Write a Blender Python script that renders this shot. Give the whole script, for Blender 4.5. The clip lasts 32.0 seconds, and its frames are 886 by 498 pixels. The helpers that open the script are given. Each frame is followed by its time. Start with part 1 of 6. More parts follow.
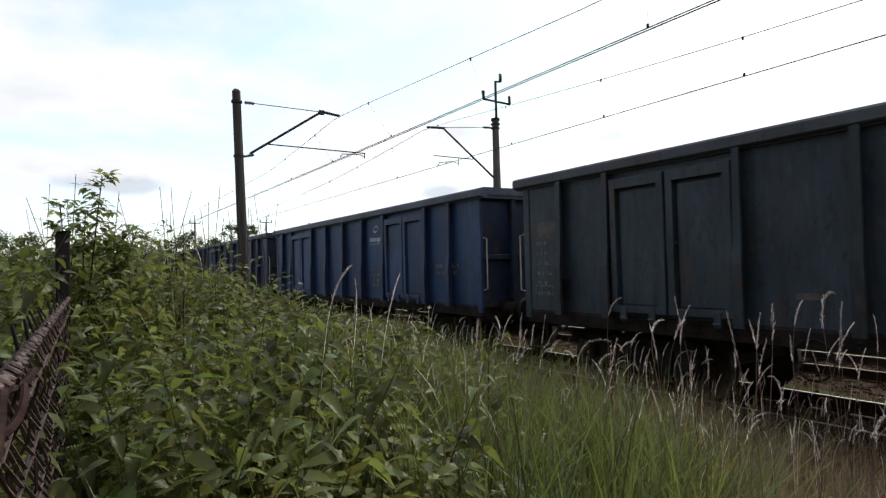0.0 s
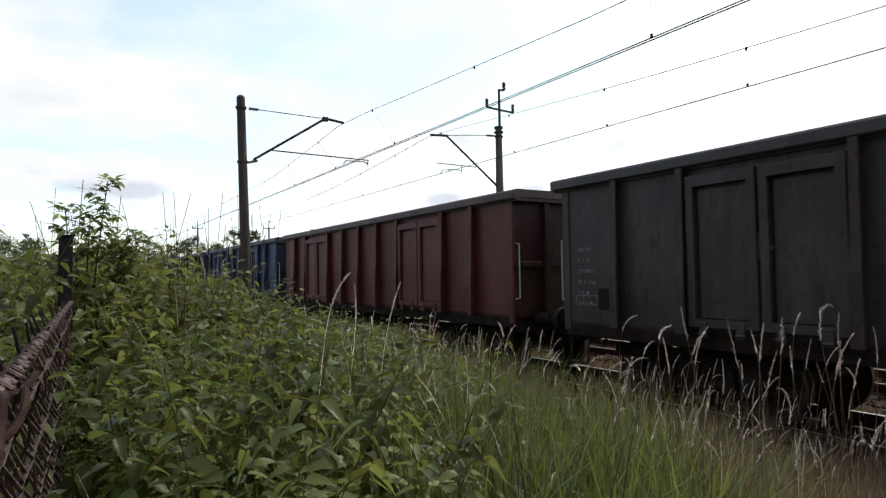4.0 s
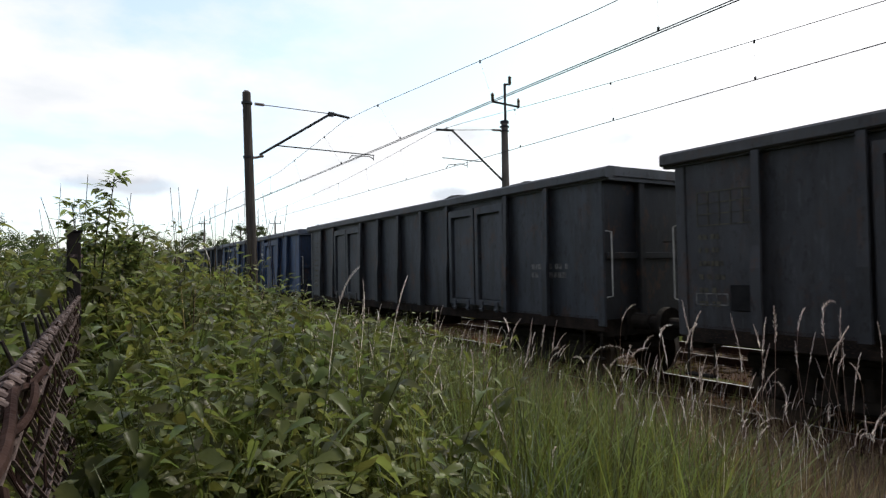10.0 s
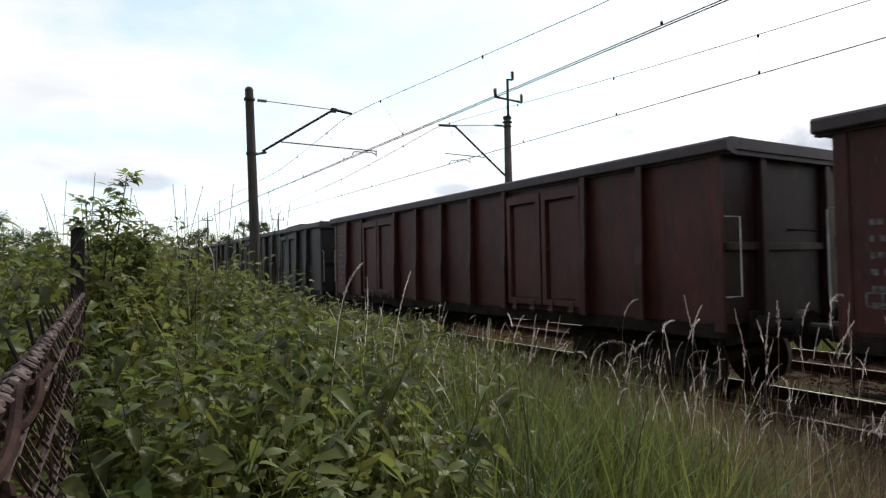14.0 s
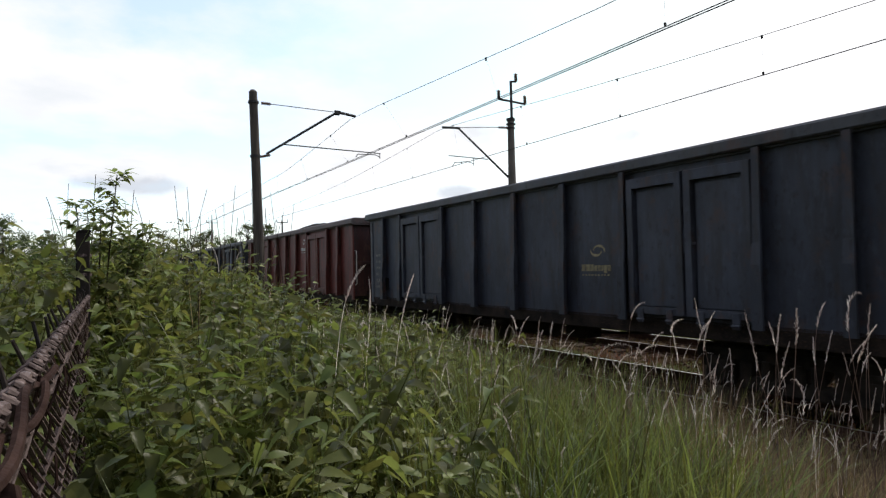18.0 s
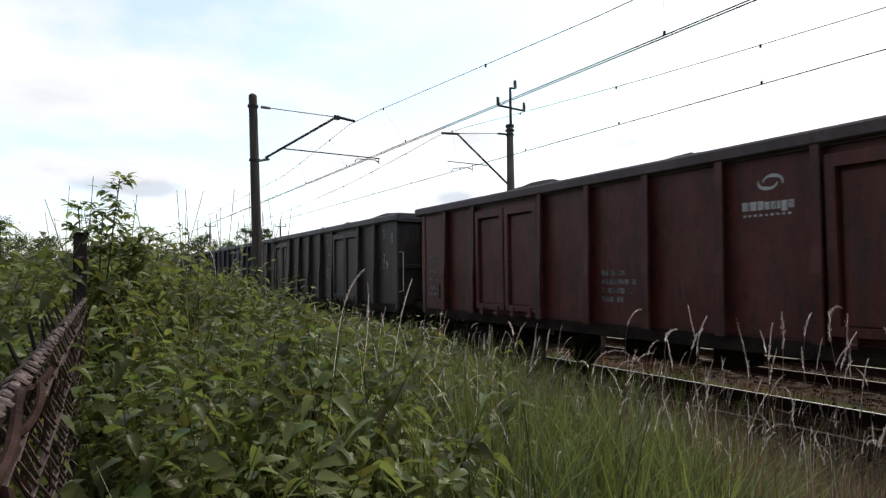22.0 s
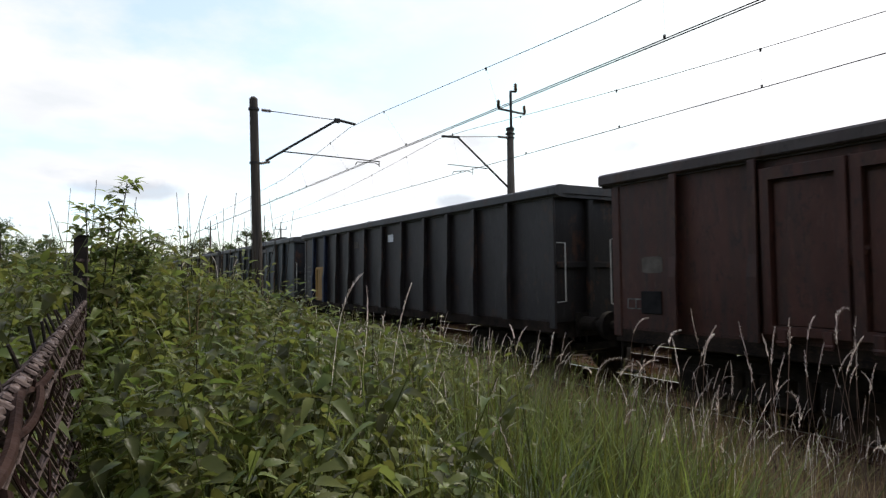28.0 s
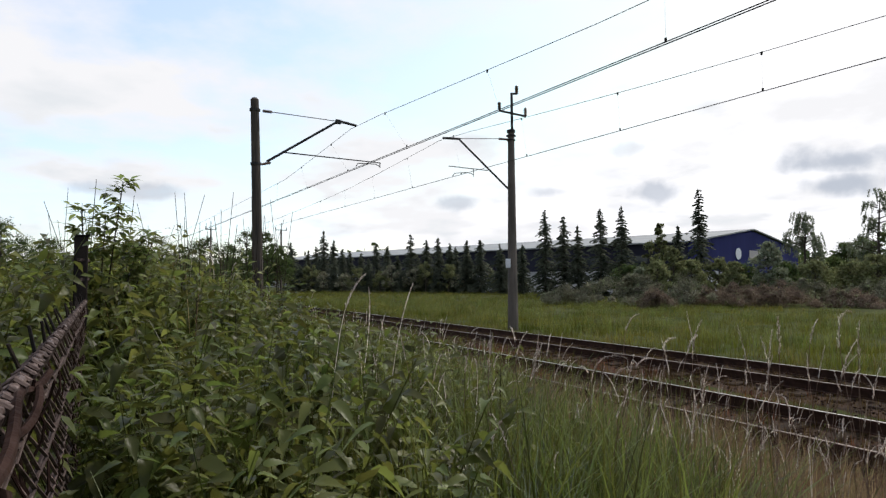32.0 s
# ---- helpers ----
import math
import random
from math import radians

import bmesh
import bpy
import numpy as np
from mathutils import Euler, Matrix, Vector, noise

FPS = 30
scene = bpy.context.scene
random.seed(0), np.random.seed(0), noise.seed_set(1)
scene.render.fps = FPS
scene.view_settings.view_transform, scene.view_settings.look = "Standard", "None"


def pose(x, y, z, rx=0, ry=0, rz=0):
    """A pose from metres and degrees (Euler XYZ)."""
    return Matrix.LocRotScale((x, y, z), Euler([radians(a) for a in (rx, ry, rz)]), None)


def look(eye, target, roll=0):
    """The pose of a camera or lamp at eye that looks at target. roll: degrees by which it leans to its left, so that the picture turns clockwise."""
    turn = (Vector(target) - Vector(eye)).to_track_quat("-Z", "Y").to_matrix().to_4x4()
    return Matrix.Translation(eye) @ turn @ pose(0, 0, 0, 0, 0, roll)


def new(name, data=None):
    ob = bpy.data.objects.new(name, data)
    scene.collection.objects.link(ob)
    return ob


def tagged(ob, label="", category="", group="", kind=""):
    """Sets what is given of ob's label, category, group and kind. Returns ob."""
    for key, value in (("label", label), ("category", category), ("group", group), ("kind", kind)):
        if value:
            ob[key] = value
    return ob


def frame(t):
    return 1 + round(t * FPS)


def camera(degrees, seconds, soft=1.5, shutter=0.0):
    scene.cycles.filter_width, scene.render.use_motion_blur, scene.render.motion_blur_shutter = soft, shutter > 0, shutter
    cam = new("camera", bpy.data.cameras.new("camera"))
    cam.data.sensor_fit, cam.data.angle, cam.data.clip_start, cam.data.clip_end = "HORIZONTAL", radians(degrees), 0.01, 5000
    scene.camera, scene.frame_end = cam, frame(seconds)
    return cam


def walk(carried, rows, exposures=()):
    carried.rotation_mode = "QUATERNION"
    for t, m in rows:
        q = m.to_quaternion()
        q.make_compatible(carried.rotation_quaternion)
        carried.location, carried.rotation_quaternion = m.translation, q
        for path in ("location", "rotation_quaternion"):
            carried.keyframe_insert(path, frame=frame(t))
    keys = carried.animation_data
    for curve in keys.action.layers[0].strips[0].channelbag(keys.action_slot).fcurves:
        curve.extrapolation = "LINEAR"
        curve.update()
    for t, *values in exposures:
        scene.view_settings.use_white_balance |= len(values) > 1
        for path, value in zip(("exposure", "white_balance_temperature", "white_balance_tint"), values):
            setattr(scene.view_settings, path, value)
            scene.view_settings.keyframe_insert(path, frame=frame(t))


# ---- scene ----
# ---------- camera ----------
EYE = (0.0, 0.0, 1.851)
cam = camera(71.24, 32.0, soft=1.3, shutter=0.05)
TURNS = [
    (0.0, 91.609, 1.414, 58.555), (0.5, 91.472, 1.513, 58.642), (1.0, 91.522, 1.437, 58.616), (1.5, 91.857, 1.256, 58.473),
    (2.0, 92.007, 1.092, 58.453), (2.5, 92.005, 1.061, 58.594), (3.0, 92.126, 0.933, 58.734), (3.5, 92.304, 0.86, 58.72),
    (5.5, 92.125, 0.994, 58.985), (6.0, 91.999, 1.009, 59.073), (6.5, 91.901, 0.997, 59.04), (7.0, 91.902, 0.987, 59.101),
    (7.5, 91.922, 0.951, 59.212), (8.0, 91.986, 0.883, 59.248), (8.5, 91.726, 0.964, 59.301), (9.0, 91.72, 0.933, 59.294),
    (9.5, 91.803, 0.99, 59.291), (10.0, 91.831, 0.963, 59.292), (10.5, 91.763, 1.074, 59.324), (11.0, 91.731, 1.093, 59.38),
    (11.5, 91.69, 1.105, 59.407), (12.0, 91.845, 0.987, 59.284), (12.5, 91.78, 0.876, 59.191), (13.0, 91.516, 1.067, 59.17),
    (13.5, 91.395, 1.086, 59.323), (14.0, 91.448, 1.101, 59.573), (14.5, 91.596, 1.176, 59.699), (16.5, 91.821, 1.13, 59.924),
    (17.0, 91.84, 1.055, 59.883), (17.5, 91.763, 1.051, 59.882), (18.0, 91.647, 1.219, 59.926), (18.5, 91.745, 1.161, 59.892),
    (19.0, 91.917, 1.057, 59.885), (19.5, 92.0, 0.974, 59.865), (20.0, 91.918, 1.001, 59.983), (20.5, 91.922, 1.021, 60.03),
    (21.0, 92.147, 0.779, 59.852), (21.5, 92.162, 0.717, 59.686), (22.0, 92.157, 0.69, 59.729), (22.5, 92.167, 0.653, 59.937),
    (23.0, 92.217, 0.542, 59.969), (23.5, 92.247, 0.479, 59.889), (24.0, 92.174, 0.553, 59.836), (24.5, 92.209, 0.575, 59.803),
    (25.0, 92.19, 0.7, 59.784), (25.5, 92.118, 0.834, 59.812), (27.5, 92.381, 0.641, 59.816), (28.0, 92.439, 0.625, 59.752),
    (28.5, 92.451, 0.642, 59.701), (29.0, 92.416, 0.628, 59.642), (29.5, 92.436, 0.631, 59.648), (30.0, 92.479, 0.545, 59.67),
    (30.5, 92.444, 0.599, 59.716), (31.0, 92.457, 0.513, 59.814), (31.5, 92.469, 0.512, 59.836), (32.0, 92.593, 0.323, 59.766),
]
walk(cam, [(t, pose(*EYE, rx, ry, rz)) for t, rx, ry, rz in TURNS],
     exposures=[(0.0, 0.0), (31.0, 0.0), (31.6, -0.05), (32.0, -0.15)])

# ---------- world and sun ----------
SUN_EL, SUN_AZ = radians(50), radians(102)      # azimuth counted from +x towards +y
world = bpy.data.worlds.new("sky")
scene.world = world
world.use_nodes = True
wn, wl = world.node_tree.nodes, world.node_tree.links
wn.clear()
w_out = wn.new("ShaderNodeOutputWorld")
w_bg = wn.new("ShaderNodeBackground")
w_sky = wn.new("ShaderNodeTexSky")
w_sky.sky_type = "NISHITA"
w_sky.sun_disc = False
w_sky.sun_elevation = SUN_EL
w_sky.sun_rotation = radians(90) - SUN_AZ
w_sky.air_density, w_sky.dust_density = 1.0, 1.5
w_tc = wn.new("ShaderNodeTexCoord")
w_sep = wn.new("ShaderNodeSeparateXYZ")
wl.new(w_tc.outputs["Generated"], w_sep.inputs[0])
w_zmax = wn.new("ShaderNodeMath"); w_zmax.operation = "MAXIMUM"; w_zmax.inputs[1].default_value = 0.0
wl.new(w_sep.outputs["Z"], w_zmax.inputs[0])
w_zadd = wn.new("ShaderNodeMath"); w_zadd.operation = "ADD"; w_zadd.inputs[1].default_value = 0.16
wl.new(w_zmax.outputs[0], w_zadd.inputs[0])
w_div = wn.new("ShaderNodeVectorMath"); w_div.operation = "DIVIDE"
wl.new(w_tc.outputs["Generated"], w_div.inputs[0])
w_comb = wn.new("ShaderNodeCombineXYZ")
for i in range(3):
    wl.new(w_zadd.outputs[0], w_comb.inputs[i])
wl.new(w_comb.outputs[0], w_div.inputs[1])
w_noise = wn.new("ShaderNodeTexNoise")
w_noise.inputs["Scale"].default_value = 1.15
w_noise.inputs["Detail"].default_value = 7.0
w_noise.inputs["Roughness"].default_value = 0.55
wl.new(w_div.outputs[0], w_noise.inputs["Vector"])
w_ramp = wn.new("ShaderNodeValToRGB")
w_ramp.color_ramp.elements[0].position, w_ramp.color_ramp.elements[1].position = 0.44, 0.60
wl.new(w_noise.outputs["Fac"], w_ramp.inputs[0])
w_noise2 = wn.new("ShaderNodeTexNoise")
w_noise2.inputs["Scale"].default_value = 2.3
w_noise2.inputs["Detail"].default_value = 6.0
wl.new(w_div.outputs[0], w_noise2.inputs["Vector"])
w_shade = wn.new("ShaderNodeValToRGB")
w_shade.color_ramp.elements[0].position, w_shade.color_ramp.elements[1].position = 0.58, 0.78
w_shade.color_ramp.elements[0].color = (13.6, 13.6, 14.0, 1)
w_shade.color_ramp.elements[1].color = (11.4, 11.9, 12.5, 1)
wl.new(w_noise2.outputs["Fac"], w_shade.inputs[0])
# small flat-bottomed grey cumulus low over the horizon
w_low = wn.new("ShaderNodeMapping")
w_low.inputs["Scale"].default_value = (5.0, 5.0, 15.0)
wl.new(w_tc.outputs["Generated"], w_low.inputs["Vector"])
w_noise3 = wn.new("ShaderNodeTexNoise")
w_noise3.inputs["Scale"].default_value, w_noise3.inputs["Detail"].default_value = 1.0, 5.0
wl.new(w_low.outputs[0], w_noise3.inputs["Vector"])
w_puff = wn.new("ShaderNodeValToRGB")
w_puff.color_ramp.elements[0].position, w_puff.color_ramp.elements[1].position = 0.57, 0.68
wl.new(w_noise3.outputs["Fac"], w_puff.inputs[0])
w_band = wn.new("ShaderNodeMapRange")
for i, v in ((1, 0.13), (2, 0.26), (3, 0.3), (4, 0.0)):
    w_band.inputs[i].default_value = v
wl.new(w_sep.outputs["Z"], w_band.inputs[0])
w_pf = wn.new("ShaderNodeMath"); w_pf.operation = "MULTIPLY"
wl.new(w_puff.outputs["Color"], w_pf.inputs[0])
wl.new(w_band.outputs[0], w_pf.inputs[1])
# single grey clouds: direction, half width, half height, depth of grey
for cb, cz, hw, hh, cs in ((0.655, 0.187, 0.085, 0.022, 0.9), (0.640, 0.146, 0.07, 0.020, 0.9), (0.341, 0.136, 0.055, 0.019, 0.75), (0.167, 0.136, 0.05, 0.016, 0.6), (-0.525, 0.144, 0.09, 0.013, 0.6), (0.02, 0.122, 0.045, 0.015, 0.65), (0.30, 0.205, 0.035, 0.013, 0.4)):
    cx, cy = -0.863 + 0.5035 * cb, 0.5032 + 0.864 * cb
    c_len = math.sqrt(cx * cx + cy * cy + cz * cz)
    w_sub = wn.new("ShaderNodeVectorMath"); w_sub.operation = "SUBTRACT"
    w_sub.inputs[1].default_value = (cx / c_len, cy / c_len, cz / c_len)
    wl.new(w_tc.outputs["Generated"], w_sub.inputs[0])
    w_scl = wn.new("ShaderNodeVectorMath"); w_scl.operation = "MULTIPLY"
    w_scl.inputs[1].default_value = (1 / hw, 1 / hw, 1 / hh)
    wl.new(w_sub.outputs[0], w_scl.inputs[0])
    w_far = wn.new("ShaderNodeVectorMath"); w_far.operation = "LENGTH"
    wl.new(w_scl.outputs[0], w_far.inputs[0])
    w_rag = wn.new("ShaderNodeTexNoise")
    w_rag.inputs["Scale"].default_value, w_rag.inputs["Detail"].default_value = 16.0, 5.0
    wl.new(w_tc.outputs["Generated"], w_rag.inputs["Vector"])
    w_rim = wn.new("ShaderNodeMath"); w_rim.operation = "MULTIPLY_ADD"
    w_rim.inputs[1].default_value, w_rim.inputs[2].default_value = 2.6, -1.3
    wl.new(w_rag.outputs["Fac"], w_rim.inputs[0])
    w_sum = wn.new("ShaderNodeMath"); w_sum.operation = "ADD"
    wl.new(w_far.outputs["Value"], w_sum.inputs[0])
    wl.new(w_rim.outputs[0], w_sum.inputs[1])
    w_soft = wn.new("ShaderNodeMapRange"); w_soft.interpolation_type = "SMOOTHSTEP"
    for i, v in ((1, 0.2), (2, 1.15), (3, cs), (4, 0.0)):
        w_soft.inputs[i].default_value = v
    wl.new(w_sum.outputs[0], w_soft.inputs[0])
    w_max = wn.new("ShaderNodeMath"); w_max.operation = "MAXIMUM"
    wl.new(w_pf.outputs[0], w_max.inputs[0])
    wl.new(w_soft.outputs[0], w_max.inputs[1])
    w_pf = w_max
# clouds are brightest round the sun and dull on the side away from it
w_dot = wn.new("ShaderNodeVectorMath"); w_dot.operation = "DOT_PRODUCT"
w_dot.inputs[1].default_value = (math.cos(SUN_AZ), math.sin(SUN_AZ), 0.35)
wl.new(w_tc.outputs["Generated"], w_dot.inputs[0])
w_side = wn.new("ShaderNodeMapRange")
w_side.interpolation_type = "SMOOTHSTEP"
for i, v in ((1, -0.95), (2, -0.40), (3, 0.22), (4, 1.0)):
    w_side.inputs[i].default_value = v
wl.new(w_dot.outputs["Value"], w_side.inputs[0])
w_lit = wn.new("ShaderNodeVectorMath"); w_lit.operation = "SCALE"
wl.new(w_shade.outputs["Color"], w_lit.inputs[0])
wl.new(w_side.outputs[0], w_lit.inputs[3])
w_mix = wn.new("ShaderNodeMixRGB")
wl.new(w_ramp.outputs["Color"], w_mix.inputs[0])
w_gain = wn.new("ShaderNodeMixRGB"); w_gain.blend_type = "MULTIPLY"; w_gain.inputs[0].default_value = 1.0
w_gain.inputs[2].default_value = (3.66, 3.72, 3.86, 1)
wl.new(w_sky.outputs[0], w_gain.inputs[1])
w_haze = wn.new("ShaderNodeMixRGB"); w_haze.blend_type = "DARKEN"; w_haze.inputs[0].default_value = 1.0
w_haze.inputs[2].default_value = (19.0, 19.0, 19.6, 1)
wl.new(w_gain.outputs[0], w_haze.inputs[1])
w_veil = wn.new("ShaderNodeMixRGB"); w_veil.inputs[0].default_value = 0.3
wl.new(w_haze.outputs[0], w_veil.inputs[1])
wl.new(w_lit.outputs[0], w_veil.inputs[2])
wl.new(w_veil.outputs[0], w_mix.inputs[1])
wl.new(w_lit.outputs[0], w_mix.inputs[2])
w_cum = wn.new("ShaderNodeMixRGB")
w_cum.inputs[2].default_value = (7.2, 7.9, 9.2, 1)
wl.new(w_pf.outputs[0], w_cum.inputs[0])
wl.new(w_mix.outputs[0], w_cum.inputs[1])
wl.new(w_cum.outputs[0], w_bg.inputs["Color"])
w_bg.inputs["Strength"].default_value = 0.076
wl.new(w_bg.outputs[0], w_out.inputs["Surface"])

sun = new("sun", bpy.data.lights.new("sun", "SUN"))
sun.data.energy, sun.data.angle, sun.data.color = 3.0, radians(0.6), (1.0, 0.93, 0.82)
SUN_DIR = Vector((math.cos(SUN_EL) * math.cos(SUN_AZ), math.cos(SUN_EL) * math.sin(SUN_AZ), math.sin(SUN_EL)))
sun.matrix_world = look(SUN_DIR * 60, (0, 0, 0))

# ---------- materials ----------


def mat(name, a, b, scale=4.0, rough=0.8, bump=0.2, metal=0.0, c=None, fine=40.0, stretch=(1, 1, 1), leaf=0.0, island=0.0, bump_scale=0.02, spec=0.5):
    """Two-scale noise between colours a and b, with stains of colour c; leaf: share of light let through."""
    m = bpy.data.materials.new(name)
    m.use_nodes = True
    nt, n, l = m.node_tree, m.node_tree.nodes, m.node_tree.links
    bsdf = n["Principled BSDF"]
    tc = n.new("ShaderNodeTexCoord")
    mp = n.new("ShaderNodeMapping")
    mp.inputs["Scale"].default_value = stretch
    l.new(tc.outputs["Object"], mp.inputs["Vector"])
    big = n.new("ShaderNodeTexNoise")
    big.inputs["Scale"].default_value, big.inputs["Detail"].default_value = scale, 6.0
    l.new(mp.outputs[0], big.inputs["Vector"])
    small = n.new("ShaderNodeTexNoise")
    small.inputs["Scale"].default_value, small.inputs["Detail"].default_value = fine, 3.0
    l.new(mp.outputs[0], small.inputs["Vector"])
    ramp = n.new("ShaderNodeValToRGB")
    ramp.color_ramp.elements[0].position, ramp.color_ramp.elements[1].position = 0.35, 0.68
    ramp.color_ramp.elements[0].color, ramp.color_ramp.elements[1].color = (*a, 1), (*b, 1)
    l.new(big.outputs["Fac"], ramp.inputs[0])
    col = ramp.outputs[0]
    if c:
        r2 = n.new("ShaderNodeValToRGB")
        r2.color_ramp.elements[0].position, r2.color_ramp.elements[1].position = 0.56, 0.70
        l.new(small.outputs["Fac"], r2.inputs[0])
        mx = n.new("ShaderNodeMixRGB")
        mx.inputs[2].default_value = (*c, 1)
        l.new(r2.outputs[0], mx.inputs[0])
        l.new(col, mx.inputs[1])
        col = mx.outputs[0]
    if island:
        geo = n.new("ShaderNodeNewGeometry")
        hs = n.new("ShaderNodeHueSaturation")
        ma = n.new("ShaderNodeMapRange")
        ma.inputs[3].default_value, ma.inputs[4].default_value = 1.0 - island, 1.0 + island
        l.new(geo.outputs["Random Per Island"], ma.inputs[0])
        l.new(ma.outputs[0], hs.inputs["Value"])
        mb = n.new("ShaderNodeMapRange")
        mb.inputs[3].default_value, mb.inputs[4].default_value = 0.47, 0.52
        l.new(geo.outputs["Random Per Island"], mb.inputs[0])
        l.new(mb.outputs[0], hs.inputs["Hue"])
        l.new(col, hs.inputs["Color"])
        col = hs.outputs[0]
    l.new(col, bsdf.inputs["Base Color"])
    bsdf.inputs["Roughness"].default_value, bsdf.inputs["Metallic"].default_value = rough, metal
    bsdf.inputs["Specular IOR Level"].default_value = spec
    if bump:
        bp = n.new("ShaderNodeBump")
        bp.inputs["Strength"].default_value, bp.inputs["Distance"].default_value = bump, bump_scale
        l.new(small.outputs["Fac"], bp.inputs["Height"])
        l.new(bp.outputs[0], bsdf.inputs["Normal"])
    if leaf:
        tr = n.new("ShaderNodeBsdfTranslucent")
        hs2 = n.new("ShaderNodeHueSaturation")
        hs2.inputs["Value"].default_value, hs2.inputs["Saturation"].default_value = 1.5, 1.1
        l.new(col, hs2.inputs["Color"])
        l.new(hs2.outputs[0], tr.inputs["Color"])
        ms = n.new("ShaderNodeMixShader")
        ms.inputs[0].default_value = leaf
        l.new(bsdf.outputs[0], ms.inputs[1])
        l.new(tr.outputs[0], ms.inputs[2])
        l.new(ms.outputs[0], n["Material Output"].inputs["Surface"])
    return m


def paint(name, rgb, rust=0.35, dirt=(0.022, 0.019, 0.017)):
    """Old wagon paint: faded coats, vertical grime runs, rust spots and bare scratches."""
    m = bpy.data.materials.new(name)
    m.use_nodes = True
    n, l = m.node_tree.nodes, m.node_tree.links
    bsdf = n["Principled BSDF"]
    tc = n.new("ShaderNodeTexCoord")
    info = n.new("ShaderNodeObjectInfo")
    off = n.new("ShaderNodeVectorMath"); off.operation = "ADD"
    l.new(tc.outputs["Object"], off.inputs[0])
    sc = n.new("ShaderNodeVectorMath"); sc.operation = "SCALE"; sc.inputs[3].default_value = 37.0
    cx = n.new("ShaderNodeCombineXYZ")
    l.new(info.outputs["Random"], cx.inputs[0])
    l.new(cx.outputs[0], sc.inputs[0])
    l.new(sc.outputs[0], off.inputs[1])

    def tex(scale, stretch, detail=6.0, rough=0.6):
        mp = n.new("ShaderNodeMapping")
        mp.inputs["Scale"].default_value = stretch
        l.new(off.outputs[0], mp.inputs["Vector"])
        t = n.new("ShaderNodeTexNoise")
        t.inputs["Scale"].default_value, t.inputs["Detail"].default_value, t.inputs["Roughness"].default_value = scale, detail, rough
        l.new(mp.outputs[0], t.inputs["Vector"])
        return t.outputs["Fac"]

    def step(v, lo, hi):
        r = n.new("ShaderNodeValToRGB")
        r.color_ramp.elements[0].position, r.color_ramp.elements[1].position = lo, hi
        l.new(v, r.inputs[0])
        return r.outputs[0]

    def mix(f, c1, c2, strength=1.0):
        x = n.new("ShaderNodeMixRGB")
        k = n.new("ShaderNodeMath"); k.operation = "MULTIPLY"; k.inputs[1].default_value = strength
        l.new(f, k.inputs[0])
        l.new(k.outputs[0], x.inputs[0])
        for s, i in ((c1, 1), (c2, 2)):
            if isinstance(s, tuple):
                x.inputs[i].default_value = (*s, 1)
            else:
                l.new(s, x.inputs[i])
        return x.outputs[0]
    rgb = tuple(0.84 * v for v in rgb)
    grey = sum(rgb) / 3
    faded = tuple(1.05 * v + 0.35 * grey for v in rgb)
    deep = tuple(0.62 * v for v in rgb)
    col = mix(step(tex(1.1, (1, 1, 0.6), 7.0, 0.65), 0.36, 0.66), faded, deep)
    col = mix(step(tex(4.5, (1.6, 1, 0.16)), 0.47, 0.72), col, dirt, 0.8)
    # broad rust bleeding, sharp chips down to dark steel, pale scrapes
    col = mix(step(tex(2.6, (1, 1, 0.6), 9.0, 0.75), 0.54, 0.63), col, (0.070, 0.032, 0.018), min(1.0, rust * 1.7))
    col = mix(step(tex(15.0, (1, 1, 0.35), 7.0, 0.75), 0.565, 0.60), col, (0.012, 0.010, 0.009), min(0.8, 0.15 + 1.3 * rust))
    col = mix(step(tex(14.0, (1.5, 1, 0.25), 4.0, 0.7), 0.60, 0.63), col, tuple(1.5 * v + 0.03 for v in rgb), 0.28)
    l.new(col, bsdf.inputs["Base Color"])
    bsdf.inputs["Roughness"].default_value = 0.56
    bsdf.inputs["Specular IOR Level"].default_value = 0.34
    bp = n.new("ShaderNodeBump")
    bp.inputs["Strength"].default_value, bp.inputs["Distance"].default_value = 0.35, 0.01
    l.new(tex(3.0, (1, 1, 1), 8.0, 0.7), bp.inputs["Height"])
    l.new(bp.outputs[0], bsdf.inputs["Normal"])
    return m


M_soil = mat("soil", (0.030, 0.040, 0.012), (0.065, 0.075, 0.022), 0.6, 0.95, 0.5, c=(0.08, 0.06, 0.026), fine=6.0, spec=0.05)
M_ballast = mat("ballast", (0.028, 0.019, 0.015), (0.070, 0.044, 0.031), 3.0, 0.95, 0.9, c=(0.085, 0.055, 0.030), fine=26.0, island=0.3, spec=0.08)
M_rail = mat("rail_steel", (0.030, 0.016, 0.012), (0.065, 0.034, 0.024), 8.0, 0.8, 0.3, 0.0, spec=0.12)
M_railtop = mat("rail_head", (0.40, 0.39, 0.39), (0.58, 0.56, 0.54), 3.0, 0.34, 0.0, 1.0, stretch=(0.1, 1, 1))
M_sleeper = mat("old_sleeper", (0.022, 0.016, 0.012), (0.060, 0.042, 0.031), 4.0, 0.95, 0.5, stretch=(1, 0.2, 1), spec=0.08)
M_concrete = mat("pole_concrete", (0.065, 0.055, 0.046), (0.12, 0.10, 0.085), 3.0, 0.9, 0.4, stretch=(1, 1, 0.3))
M_wood = mat("pole_wood", (0.030, 0.023, 0.018), (0.065, 0.050, 0.038), 5.0, 0.85, 0.5, stretch=(3, 3, 0.2))
